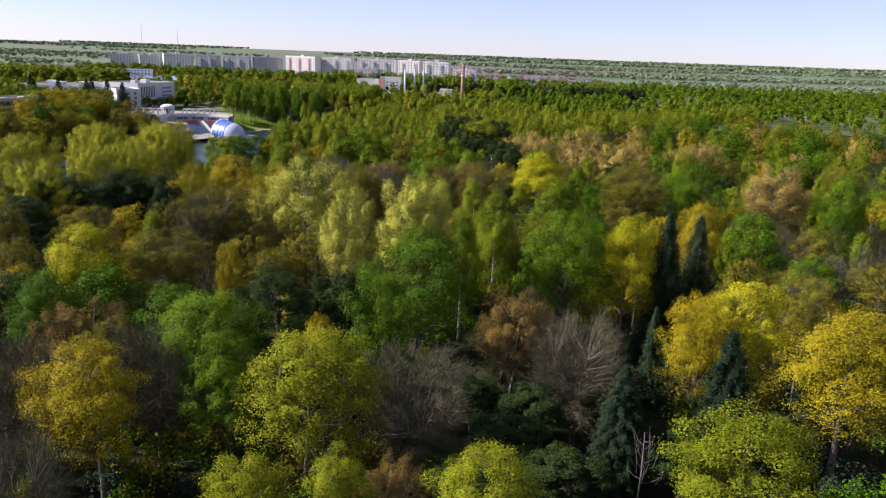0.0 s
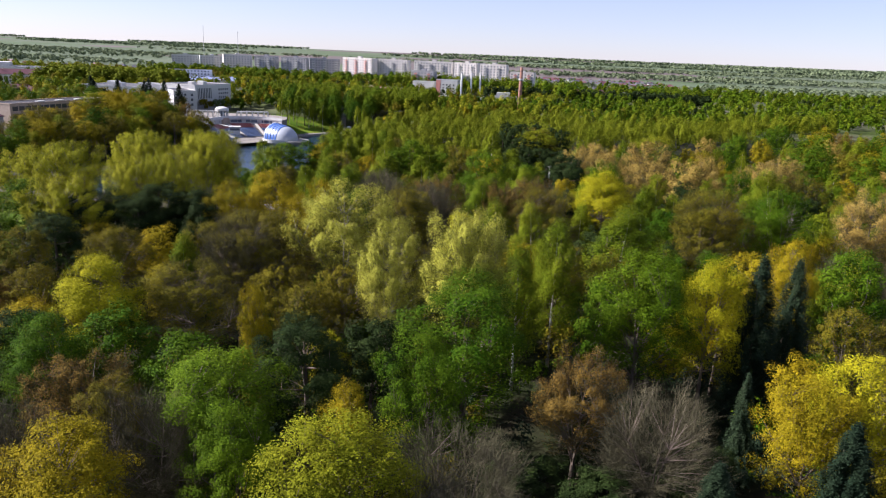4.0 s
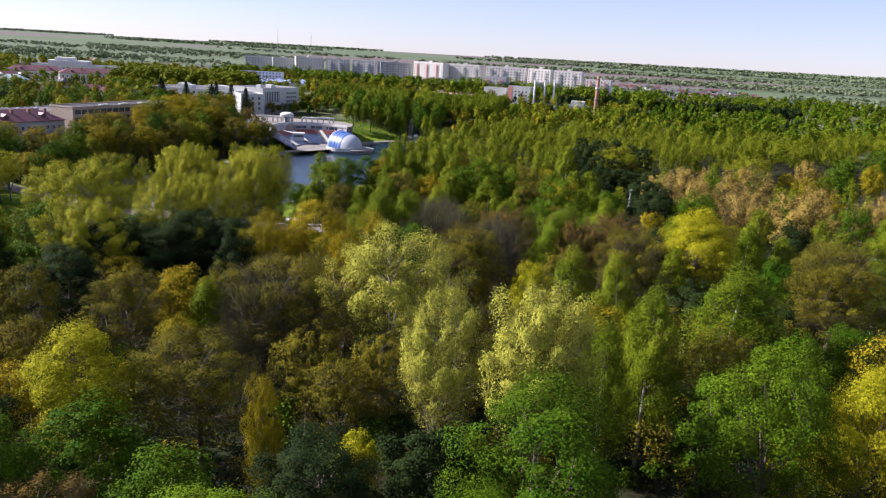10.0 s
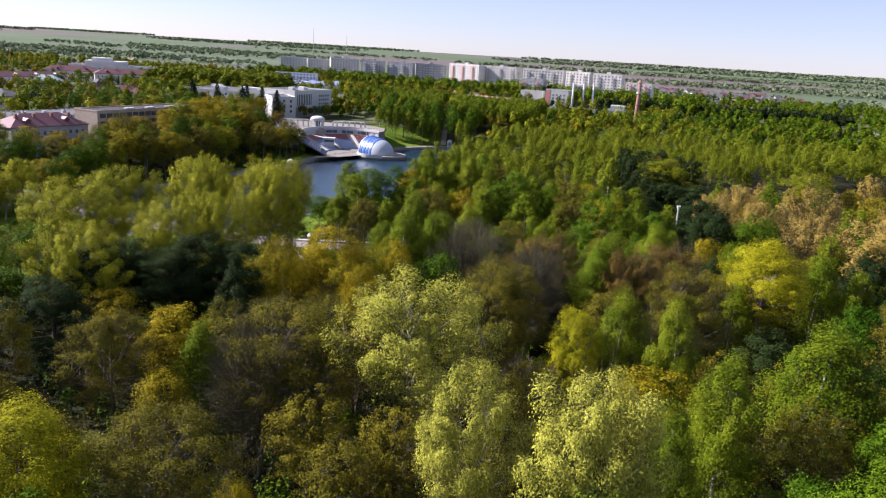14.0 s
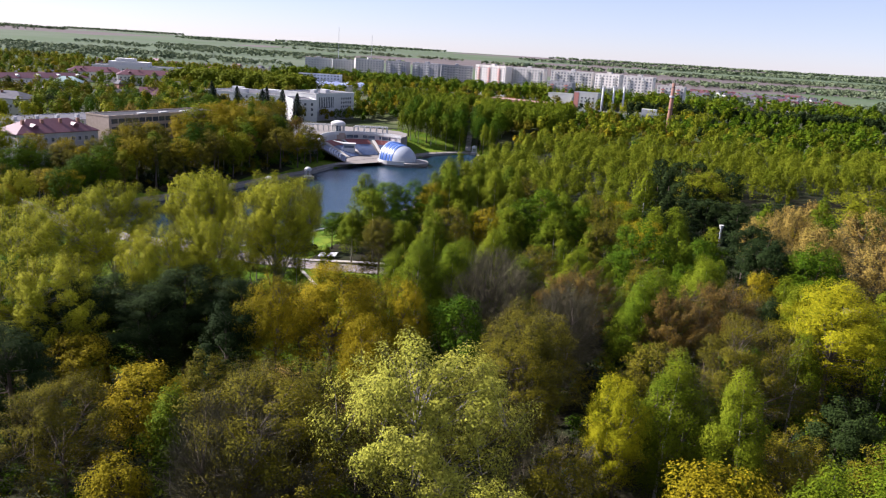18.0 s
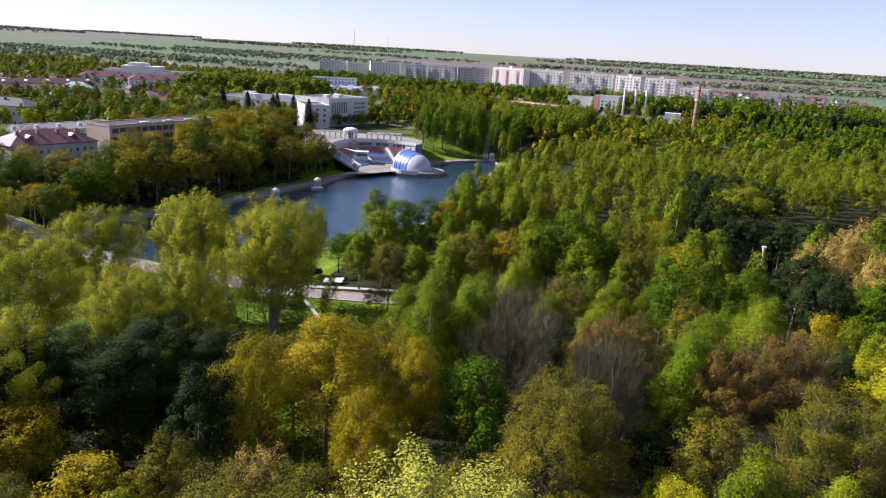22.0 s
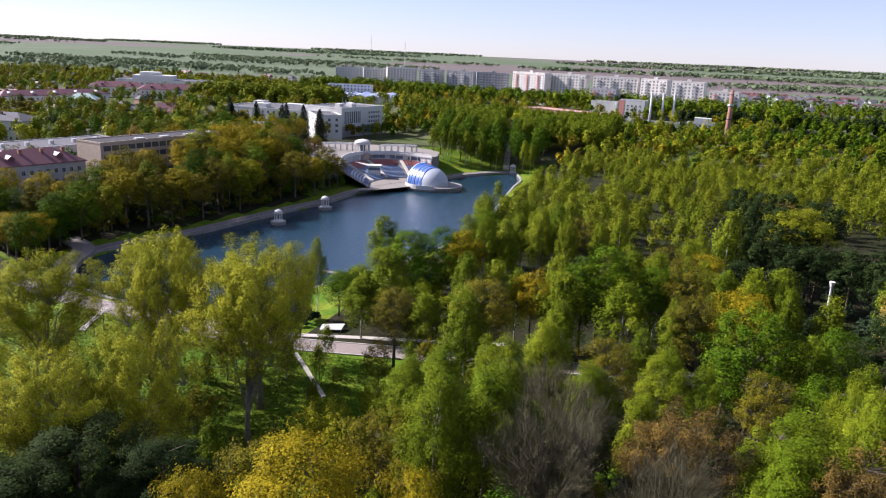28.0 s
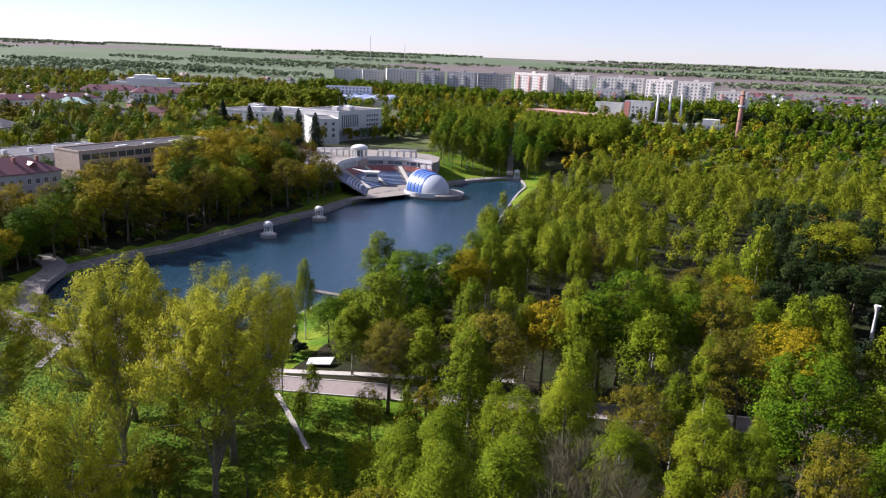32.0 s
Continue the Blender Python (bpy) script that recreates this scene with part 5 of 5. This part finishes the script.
for k in range(24):
    y = 506 + k * 2.1
    x = -104 - 0.2 * (y - 497)
    z = ground_at(x, y) + 0.2
    Form().box(x - 1.6, y - 1.1, z - 0.6, x + 1.6, y + 1.1, z).make("step", KERB, ns)


# ---- town buildings ----
def hip_house(name, a, b, depth, z0, eave, ridge, wall, roof, label, bay=3.2, floors=2, chimneys=0, dormers=0, windows=True, gable=False, group="", dormer_mat=None):
    m, L = oriented(*a, *b, z0)
    root = thing(name, m, label, "house", group)
    h, r = eave - z0, ridge - z0
    Form().box(0, 0, -3, L, depth, h).make("wall", wall, root)
    o, i = 0.5, (0.0 if gable else min(depth * 0.5, L * 0.4))
    v = [(-o, -o, h), (L + o, -o, h), (L + o, depth + o, h), (-o, depth + o, h), (i - (o if gable else 0), depth / 2, r), (L - i + (o if gable else 0), depth / 2, r)]
    v += [(x, y, z - 0.22) for x, y, z in v[:4]]
    v = [(x, y, z + 0.224) for x, y, z in v]
    Form().add(v, [(0, 1, 5, 4), (1, 2, 5), (2, 3, 4, 5), (3, 0, 4), (0, 6, 7, 1), (1, 7, 8, 2), (2, 8, 9, 3), (3, 9, 6, 0), (9, 8, 7, 6)]).make("roof", roof, root)
    for k in range(chimneys):
        u = L * (k + 0.7) / (chimneys + 0.4)
        zr = h + (r - h) * 0.55
        Form().box(u - 0.5, depth * 0.32, zr - 0.3, u + 0.5, depth * 0.32 + 1.0, zr + 2.2).make("chimney", BRICK, root)
    for k in range(dormers):
        u = L * (k + 0.5) / dormers
        zr = h + (r - h) * 0.3
        f = Form().box(u - 1.0, depth * 0.12, zr - 0.6, u + 1.0, depth * 0.36, zr + 1.0)
        f.add([(u - 1.3, depth * 0.10, zr + 1.002), (u + 1.3, depth * 0.10, zr + 1.002), (u, depth * 0.10, zr + 2.0), (u - 1.3, depth * 0.42, zr + 1.002), (u + 1.3, depth * 0.42, zr + 1.002), (u, depth * 0.42, zr + 2.0)],
              [(0, 1, 2), (3, 5, 4), (0, 2, 5, 3), (1, 4, 5, 2)])
        f.make("dormer", dormer_mat or roof, root)
    if windows:
        st = (h - 1.2) / floors
        rows_of_windows(root, L, 1.3, st, floors, bay, 1.3, 1.7)
    c = m @ Vector((L / 2, depth / 2, 0))
    BUILT.append((c.x, c.y, max(L, depth) * 0.55))
    return root, L


# brown four-storey school block
root, L, h = block("school_block", (-218.0, 333.0), (-204.6, 389.5), 14, 9.5, 24.0, BROWN, FELT, "long brown concrete block with ribbon windows", parapet=0.35)
for j in range(4):
    for i in range(16):
        u = 1.0 + i * (L - 2) / 16
        Form().box(u + 0.25, -0.04, 1.6 + j * 3.3, u + (L - 2) / 16 - 0.25, 0.05, 3.5 + j * 3.3).make("window", GLASS, root)
for i in range(4):
    u = L * (0.30 + 0.2 * i)
    Form().box(u - 2.2, 0.2, h + 0.352, u + 2.2, 1.6, h + 0.85).make("roof_light", WHITE, root)

# white complex above the amphitheatre
root, L, h = block("white_office_wing", (-246.8, 550.0), (-231.0, 529.5), 16, 4, 20.5, WHITE, SLATE, "white three-storey office wing with square windows")
rows_of_windows(root, L, 6.2, 3.4, 3, 4.6, 1.7, 1.9)
rows_of_windows(root, 16, 6.2, 3.4, 3, 4.6, 1.7, 1.9, y=L, turn=90)
root, L, h = block("white_hall", (-226.3, 555.6), (-215.0, 597.4), 30, 4.5, 23.4, WHITE, SLATE, "white hall with tall slit windows and a dark base")
Form().box(0.2, -0.12, -2, L - 0.2, -0.02, 7.2).make("plinth", GREYPANEL, root)
for i in range(9):
    Form().box(3.0 + i * 1.9, -0.06, 9.2, 3.9 + i * 1.9, 0.05, 16.8).make("slit_window", GLASS, root)
rows_of_windows(root, 16, 8.8, 2.9, 3, 2.6, 1.7, 1.6, x0=L - 17.5)
for x, y, s in ((10, 10, 4), (20, 8, 5), (26, 14, 3)):
    Form().box(x, y, h - 0.05, x + s, y + s, h + 2.2).make("plant_room", WHITE, root)
for x, y in ((8, 6), (33, 8), (36, 9)):
    Form().tube([(x, y, h), (x, y, h + 9)], [0.12, 0.05], 5).make("mast", METAL, root)
root, L, h = block("white_gallery_block", (-316.0, 561.0), (-250.0, 555.0), 40, 4.5, 20.0, WHITE, SLATE, "large flat-roofed white building with pale walls")
rows_of_windows(root, L - 24, 5.6, 3.4, 3, 4.4, 1.8, 1.9, x0=23)
for x, y, a_, b_ in ((18, 8, 10, 6), (34, 20, 14, 7), (54, 10, 10, 6), (6, 24, 8, 5)):
    Form().box(x, y, h - 0.05, x + a_, y + b_, h + 2.6).make("roof_house", WHITE, root)
for u in (6.0, 11.0, 16.0):
    Form().box(u, -0.05, 4.0, u + 0.9, 0.05, 13.5).make("slit_window", GLASS, root)

hip_house("red_roof_mansion", (-221.0, 288.5), (-210.8, 317.5), 15, 9.0, 20.3, 24.6, GREYPANEL, RUSSET, "old grey mansion with a dark red metal roof and chimneys", 2.6, 3, 4, 2)
root, L, h = block("grey_hall", (-268.0, 322.0), (-250.0, 388.0), 24, 9, 17.6, GREYPANEL, SLATE, "low hall with a wide grey flat roof and vents", parapet=0.25)
for i in range(6):
    Form().box(6 + i * 10, 8, h - 0.05, 7.6 + i * 10, 9.6, h + 1.5).make("roof_vent", METAL, root)
hip_house("white_villa", (-356.0, 398.0), (-326.0, 402.0), 16, 9, 19.5, 23.0, WHITE, SLATE, "white two-storey villa with a pale hipped roof", 3.4, 2, 1)
hip_house("mint_roof_house", (-266.0, 458.0), (-240.0, 470.0), 14, 8, 15.5, 19.0, WHITE, MINT, "house with a pale mint green metal roof", 3.4, 2, 2, 1)
hip_house("mint_roof_house", (-254.0, 480.0), (-232.0, 492.0), 14, 8, 15.0, 18.5, WHITE, MINT, "house with a pale mint green metal roof", 3.4, 2, 2, 0)
hip_house("mint_roof_house", (-430.0, 540.0), (-412.0, 548.0), 12, 10, 18.5, 22.5, WHITE, MINT, "small house with a mint green hipped roof", 3.4, 2, 1)
hip_house("long_red_house", (-478.0, 530.0), (-456.0, 612.0), 15, 10, 17.8, 21.5, PANEL, RUSSET, "long house with a faded red roof and white dormers", 3.4, 2, 0, 5, dormer_mat=WHITE)
root, L, h = block("white_theatre", (-548.0, 728.0), (-470.0, 764.0), 36, 12, 22.5, WHITE, SLATE, "white stepped public building with flat roofs")
rows_of_windows(root, L, 2.5, 3.6, 2, 5.2, 2.4, 2.0)
Form().box(14, 8, h, 52, 30, h + 4.5).make("upper_block", WHITE, root)
Form().box(20, 12, h + 4.502, 38, 26, h + 7.5).make("stage_tower", WHITE, root)
hip_house("red_roof_house", (-470.0, 665.0), (-420.0, 705.0), 16, 11, 19.0, 23.5, PANEL, RUSSET, "house with a large rust-red roof", 3.4, 2, 2, 3)
hip_house("red_roof_house", (-520.0, 660.0), (-482.0, 690.0), 16, 11, 19.0, 23.5, PANEL, RUSSET, "house with a large rust-red roof", 3.4, 2, 2, 2)
root, L, h = block("market_hall", (-350.0, 782.0), (-285.0, 800.0), 66, 11, 16.5, PANEL, BLUEROOF, "low market hall with a pale blue metal roof", parapet=0.2)
for i in range(5):
    Form().add([(2 + i * 13, 1, h), (13 + i * 13, 1, h), (7.5 + i * 13, 1, h + 1.8), (2 + i * 13, 64, h), (13 + i * 13, 64, h), (7.5 + i * 13, 64, h + 1.8)],
               [(0, 1, 2), (3, 5, 4), (0, 2, 5, 3), (1, 4, 5, 2)]).make("roof_bay", BLUEROOF, root)
root, L, h = block("white_office", (-374.0, 838.0), (-330.0, 852.0), 14, 11, 24, WHITE, SLATE, "white four-storey office building")
rows_of_windows(root, L, 2.0, 3.1, 4, 3.6, 1.8, 1.7)

root, L, h = block("brick_factory", (-147.0, 750.0), (-76.0, 712.0), 20, 9, 19.0, BRICK, material("rusty_roof", (0.36, 0.22, 0.17), 0.8, var=0.2, scale=1.5), "long red-brown brick factory hall", parapet=0.3)
for i in range(int(L / 5)):
    Form().box(1.5 + i * 5, -0.05, 2.5, 5.0 + i * 5, 0.05, 7.5).make("window", GLASS, root)
root, L, h = block("boiler_house", (-58.0, 738.0), (-20.0, 736.0), 16, 9, 14.0, WHITE, SLATE, "low white boiler house below the steel stacks")
rows_of_windows(root, L, 1.5, 3, 1, 3.5, 2.0, 1.6)
root, L, h = block("pump_house", (-14.0, 722.0), (9.0, 720.0), 14, 9, 16.5, WHITE, SLATE, "white flat-roofed pump house with a taller part")
rows_of_windows(root, L, 2.0, 3.2, 2, 3.2, 1.5, 1.5)
Form().box(5, 4, h, 17, 12, h + 4.0).make("upper_block", WHITE, root)
for x, ht in ((-43.0, 27.5), (-33.8, 27.5), (-25.2, 28.0)):
    s = thing("steel_stack", pose(x, 748, 9), "slender pale steel chimney stack", "chimney", "steel stacks")
    Form().tube([(0, 0, 0), (0, 0, ht)], [0.95, 0.8], 12).make("shaft", METAL, s, smooth=True)
    for z in (ht * 0.5, ht * 0.96):
        Form().tube([(0, 0, z), (0, 0, z + 0.5)], [1.2, 1.2], 12).make("collar", WHITE, s)
for z in (9, 18, 26.5, 34):
    Form().tube([(0, 0, z), (0, 0, z + 0.5)], [2.0 - z * 0.018, 2.0 - z * 0.018], 16).make("band", DARKMETAL, chim)
Form().tube([(0, 0, 26.9), (0, 0, 28.2)], [2.0, 2.0], 16).make("gallery", METAL, chim)

apartment((-106, 848), (-78, 842), 14, 12, 7, GREYPANEL, "older brown-grey apartment house with a dark roof", PINK)
root, L, h = block("white_red_office", (-72.0, 800.0), (-50.0, 796.0), 14, 10, 27, WHITE, FELT, "white office building with a red corner strip")
rows_of_windows(root, L, 2.0, 3.2, 4, 3.6, 1.8, 1.6)
Form().box(-0.08, -0.14, 0, 4.5, -0.02, h).make("red_strip", PINK, root)
root, L, h = block("pale_green_office", (-98.0, 812.0), (-76.0, 808.0), 14, 10, 24, WHITE, FELT, "plain pale building end between trees")
apartment((-52, 836), (-24, 830), 12, 12, 6, GREYPANEL, "grey five-storey apartment house")
apartment((2, 848), (30, 842), 12, 12, 8, PANEL, "pale pink apartment house with red top storey", PINK)

# small houses of the suburbs, one by one
HR = np.random.default_rng(21)
def cottages(n, x0, x1, y0, y1):
    done = 0
    while done < n:
        x, y = HR.uniform(x0, x1), HR.uniform(y0, y1)
        if any(math.hypot(x - a, y - b) < r + 7 for a, b, r in BUILT):
            continue
        t = HR.uniform(-0.5, 0.5)
        w, d = HR.uniform(9, 15), HR.uniform(8, 10)
        z = ground_at(x, y)
        red = HR.random() < 0.35
        hip_house("cottage", (x, y), (x + w * math.cos(t), y + w * math.sin(t)), d, z, z + 3.8, z + 7.5, (WHITE, PANEL, BRICK)[int(HR.integers(0, 3))],
                  RUSSET if red else SLATE, "small town house with a red roof" if red else "small town house with a grey roof", chimneys=1, windows=False, gable=HR.random() < 0.6, group="town houses")
        BUILT[-1] = (x, y, 6.5)
        done += 1


cottages(54, 60, 270, 1170, 1480)
cottages(10, 60, 200, 860, 1050)
cottages(40, -620, -330, 440, 720)
cottages(44, -760, -300, 780, 1150)

BUILT.append((165, 1325, 165))

# masts beyond the town
for x, y, h in ((-470, 1180, 70), (-405, 1150, 62)):
    a = thing("radio_mast", pose(x, y, ground_at(x, y)), "thin distant lattice radio mast", "mast", "radio masts")
    Form().tube([(0, 0, 0), (0, 0, h)], [0.6, 0.25], 4).make("lattice", METAL, a)

# suburban road
SUB = curve([(60, 960), (120, 905), (174, 852), (207, 789), (262, 720), (340, 660)], 12)
f = Form().ribbon([(x, y, ground_at(x, y) + 0.5) for x, y in sideways(SUB, 5)], [(x, y, ground_at(x, y) + 0.5) for x, y in sideways(SUB, -5)], thick=0.6)
tagged(f.make("road", ROAD), "pale suburban road between the trees", "road", kind="structure")

# ---- trees of the town ----
for k in range(9):
    plant("lime", -214.5 + 2.0 * k, 564.3 + 3.8 * k, r=2.8, h=9.5, close="far")
for x, y, h in ((-229, 489, 15), (-222, 496, 14), (-236, 497, 13), (-214, 500, 12), (-262, 512, 13), (-285, 520, 14), (-276, 507, 12)):
    plant("spruce", x, y, h=h + 6.0, r=4.8, close="bank")
BUILT.extend([(-150, 440, 46), (-190, 500, 42), (-120, 330, 75), (-140, 280, 45), (-110, 400, 60), (-100, 460, 40), (-140, 500, 25), (-180, 540, 30)])
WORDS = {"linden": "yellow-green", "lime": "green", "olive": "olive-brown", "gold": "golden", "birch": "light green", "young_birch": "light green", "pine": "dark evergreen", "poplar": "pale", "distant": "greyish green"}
# bright kinds outnumber dark ones; haze over the town is partly leaf colour
for k_, (kd, n, hs, east) in enumerate((("linden", 700, (8, 15), 60), ("lime", 800, (8, 15), 515), ("olive", 1000, (8, 15), -20), ("gold", 560, (8, 14), 40), ("young_birch", 1000, (9, 16), 60), ("birch", 900, (9, 16), 515), ("pine", 280, (8, 15), 515), ("poplar", 520, (9, 16), 0))):
    mass("town_trees", "many %s trees between the houses of the town" % WORDS[kd], kd, n, (-900, east, 330, 1000), hs, 250, 0.55, 200 + k_, -0.45)
    mass("garden_trees", "many %s trees between the near town buildings" % WORDS[kd], kd, n // 8, (-640, -228, 300, 520), (hs[0], hs[1] + 1), 700, 0.32, 260 + k_)
for kd, sd in (("lime", 270), ("birch", 271)):
    rs = np.random.default_rng(sd)
    sx = rs.uniform(-450, 70, 260)
    sy = np.interp(sx, [-440, -330, -250, -205, -110, -62, -32, 0, 70], [978, 972, 948, 938, 905, 888, 860, 850, 830]) - rs.uniform(16, 60, 260)
    sh = rs.uniform(14, 20, 260) + 4 * (sx > -130)
    woods("street_trees", "belt of %s trees before the apartment blocks" % WORDS[kd], np.stack([sx, sy], -1), sh, sh * rs.uniform(0.26, 0.36, 260), kd, 170, 0.85, sd + 5)
rc = np.random.default_rng(81)
pc = np.stack([rc.uniform(50, 280, 130), rc.uniform(1165, 1490, 130)], -1)
hc = rc.uniform(5, 9, len(pc))
woods("cottage_trees", "garden trees between the far cottages", pc, hc, hc * 0.4, "lime", 60, 1.0, 82)
mass("factory_trees", "dark trees around the factory yard", "lime", 200, (-60, 120, 640, 690), (6, 10), 200, 0.7, 272)
mass("factory_trees", "bushy light green trees around the factory yard", "birch", 120, (-90, 150, 630, 690), (5, 9), 200, 0.7, 273)
mass("factory_trees", "row of dark trees behind the chimney", "pine", 200, (-20, 200, 770, 800), (12, 16), 170, 0.9, 274)
mass("poplar_grove", "dense row of tall light green trees in the town", "young_birch", 420, (-440, -300, 668, 722), (17, 21), 190, 0.9, 230)
# far woods take the greyed leaf, which carries their haze as colour
mass("far_woods", "distant green woods towards the horizon, greyed like haze", "distant", 26000, (-3200, 1900, 1000, 2700), (8, 12), 18, 2.6, 240, 0.95, (0.6, 1.0))
mass("far_woods", "distant light green woods towards the horizon, greyed like haze", "distant", 9000, (-2400, 1500, 960, 2000), (7, 11), 26, 2.0, 241, 0.98, (0.5, 0.8))
mass("far_woods", "distant dark green woods beside the town", "lime", 1300, (70, 1000, 500, 1100), (9, 15), 230, 0.7, 242, -0.5)
mass("far_woods", "distant woods beside the town", "birch", 1500, (70, 1000, 500, 1100), (9, 15), 230, 0.7, 243, -0.5)
mass("horizon_woods", "green woods along the horizon, greyed like haze", "distant", 22000, (-5200, 3300, 2500, 4650), (8, 12), 12, 5.5, 244, 0.88, (1.2, 2.2))
mass("park_trees", "tall light green trees behind the amphitheatre lawn", "birch", 130, (-214, -140, 596, 720), (12, 18), 420, 0.42, 245, 0.0, (0.16, 0.26))
mass("park_trees", "golden young trees behind the amphitheatre lawn", "gold", 50, (-214, -140, 596, 720), (9, 14), 420, 0.42, 246, 0.0, (0.2, 0.3))
mass("park_trees", "green trees behind the amphitheatre lawn", "lime", 90, (-214, -140, 590, 720), (10, 15), 420, 0.42, 247, 0.0, (0.2, 0.3))
for kd, n, sd in (("olive", 260, 248), ("birch", 300, 249), ("lime", 160, 250)):
    mass("yard_shrubs", "%s bushes and low trees between the wood and the factory" % WORDS[kd], kd, n, (-70, 230, 470, 640), (4, 9), 260, 0.4, sd, 0.0, (0.35, 0.5))
rb = np.random.default_rng(71)
for kd in ("olive", "lime", "spruce"):
    q = np.stack([rb.uniform(-235, -150, 900), rb.uniform(262, 415, 900)], -1)
    q = q[[11 < from_lake(x, y) < 50 and x < -158 and not (x < -200 and 283 < y < 395) for x, y in q]][:170]
    hq = rb.uniform(2.5, 6, len(q))
    woods("bank_shrubs", "%s bushes under the trees of the bank" % WORDS.get(kd, "dark"), q, hq, hq * rb.uniform(0.4, 0.6, len(q)), kd, 240, 0.22, 72)
# the far part of the birch stand
rngb = np.random.default_rng(31)
pb = np.stack([rngb.uniform(-80, 240, 2300), rngb.uniform(295, 545, 2300)], -1)
taken = {}
keep_ = []
for x, y in pb:
    c = (int(x // 5.6), int(y // 5.6))
    if stand(x, y) and y > 300 and c not in taken and not (-6 < x < 26 and y < 358):
        taken[c] = 1
        keep_.append((x, y))
pb = np.array(keep_)
hb = rngb.uniform(14.5, 22.5, len(pb))
woods("birch_stand", "dense light green birch stand", pb, hb, hb * rngb.uniform(0.16, 0.21, len(pb)), "young_birch", 1400, 0.20, 32)
rngw = np.random.default_rng(41)
pw = np.stack([rngw.uniform(-168, -58, 900), rngw.uniform(535, 655, 900)], -1)
pw = pw[[x > -146 - 0.25 * (y - 500) and abs(x + 104 + 0.2 * (y - 497)) > 4.5 for x, y in pw]]
hw = rngw.uniform(14, 19, len(pw))
woods("bank_wood", "tall light green birches and limes behind the amphitheatre", pw, hw, hw * rngw.uniform(0.17, 0.24, len(pw)), "birch", 620, 0.34, 42)
# undergrowth between the wood's trunks; the shaded gap gets only dark bushes as shade
rngu = np.random.default_rng(51)
for kd, n in (("lime", 420), ("olive", 300), ("spruce", 260)):
    pu = np.stack([rngu.uniform(-125, 115, 3 * n), rngu.uniform(42, 232, 3 * n)], -1)
    pu = pu[[abs(x + 0.06 * y + 4) < 26 + 0.72 * y and from_road(x, y) > 4.5 and not (y > 172 and x < -58) and (kd == "spruce" or not (0 < x < 26 and y < 112)) for x, y in pu]][:n * 2]
    hu = rngu.uniform(4, 9.5, len(pu))
    woods("undergrowth", "dense %s bushes and saplings under the trees" % {"lime": "green", "olive": "olive-brown", "spruce": "dark"}[kd], pu, hu, hu * rngu.uniform(0.3, 0.45, len(pu)), kd, 340, 0.17, 52)

# shrubs and saplings between the road and the beach
rngs = np.random.default_rng(61)
for kd, n, (x0, x1, y0, y1), hs, word in (("spruce", 46, (-103, -88, 241.5, 249), (1.2, 2.2), "dark low shrubs on the bank below the footpath"),
                                          ("lime", 34, (-93, -68, 264, 300), (4, 8), "bright green bushes by the beach"),
                                          ("birch", 26, (-88, -62, 250, 285), (5, 9), "light green bushes by the beach")):
    ps = np.stack([rngs.uniform(x0, x1, n), rngs.uniform(y0, y1, n)], -1)
    ps = ps[[from_lake(x, y) > 3 for x, y in ps]]
    hh = rngs.uniform(*hs, len(ps))
    woods("shrubs", word, ps, hh, hh * rngs.uniform(0.36, 0.52, len(ps)), kd, 900 if kd != "spruce" else 500, 0.16, 62)
# stones along the edge of the beach terrace
for k in range(26):
    x, y = -103.5 + 0.5 * k + rngs.uniform(-0.3, 0.3), 249.0 + 0.12 * k + rngs.uniform(-0.5, 0.5)
    sz = rngs.uniform(0.25, 0.6)
    f = Form().dome(0, 0, 0, sz, sz * 0.7, 8, 3)
    f.v = [(a * rngs.uniform(0.85, 1.15), b * rngs.uniform(0.8, 1.1), c * rngs.uniform(0.85, 1.1)) for a, b, c in f.v]
    st_ = f.make("boulder", STONE)
    st_.location = (x, y, ground_at(x, y) - 0.12)
    tagged(st_, "rough grey boulder on the bank by the beach", "stone", "boulders by the beach")

# dark thicket, added as shade below the conifers; grass on the dam's dry side
pt = np.stack([rngs.uniform(-9, 46, 150), rngs.uniform(263, 345, 150)], -1)
ht = rngs.uniform(3, 8, 150)
woods("thicket", "dark evergreen thicket added as shade below the conifers", pt, ht, ht * 0.42, "spruce", 260, 0.26, 63)
ng = 60000
gp = np.stack([rngs.uniform(-175, -52, ng), rngs.uniform(172, 231, ng)], -1)
gz = height(gp[:, 0], gp[:, 1])
keep_g = road_distance(gp[:, 0], gp[:, 1]) > 3.2
gp, gz = gp[keep_g], gz[keep_g]
blades = leaf_mesh("grass", np.stack([gp[:, 0], gp[:, 1], gz + 0.08], -1), np.tile((-0.5, -0.5, 0.9), (len(gp), 1)), 0.2, rngs, LEAF["lime"], None, 3)
tagged(blades, "fresh green grass on the slope of the dam", "grass", kind="stuff")
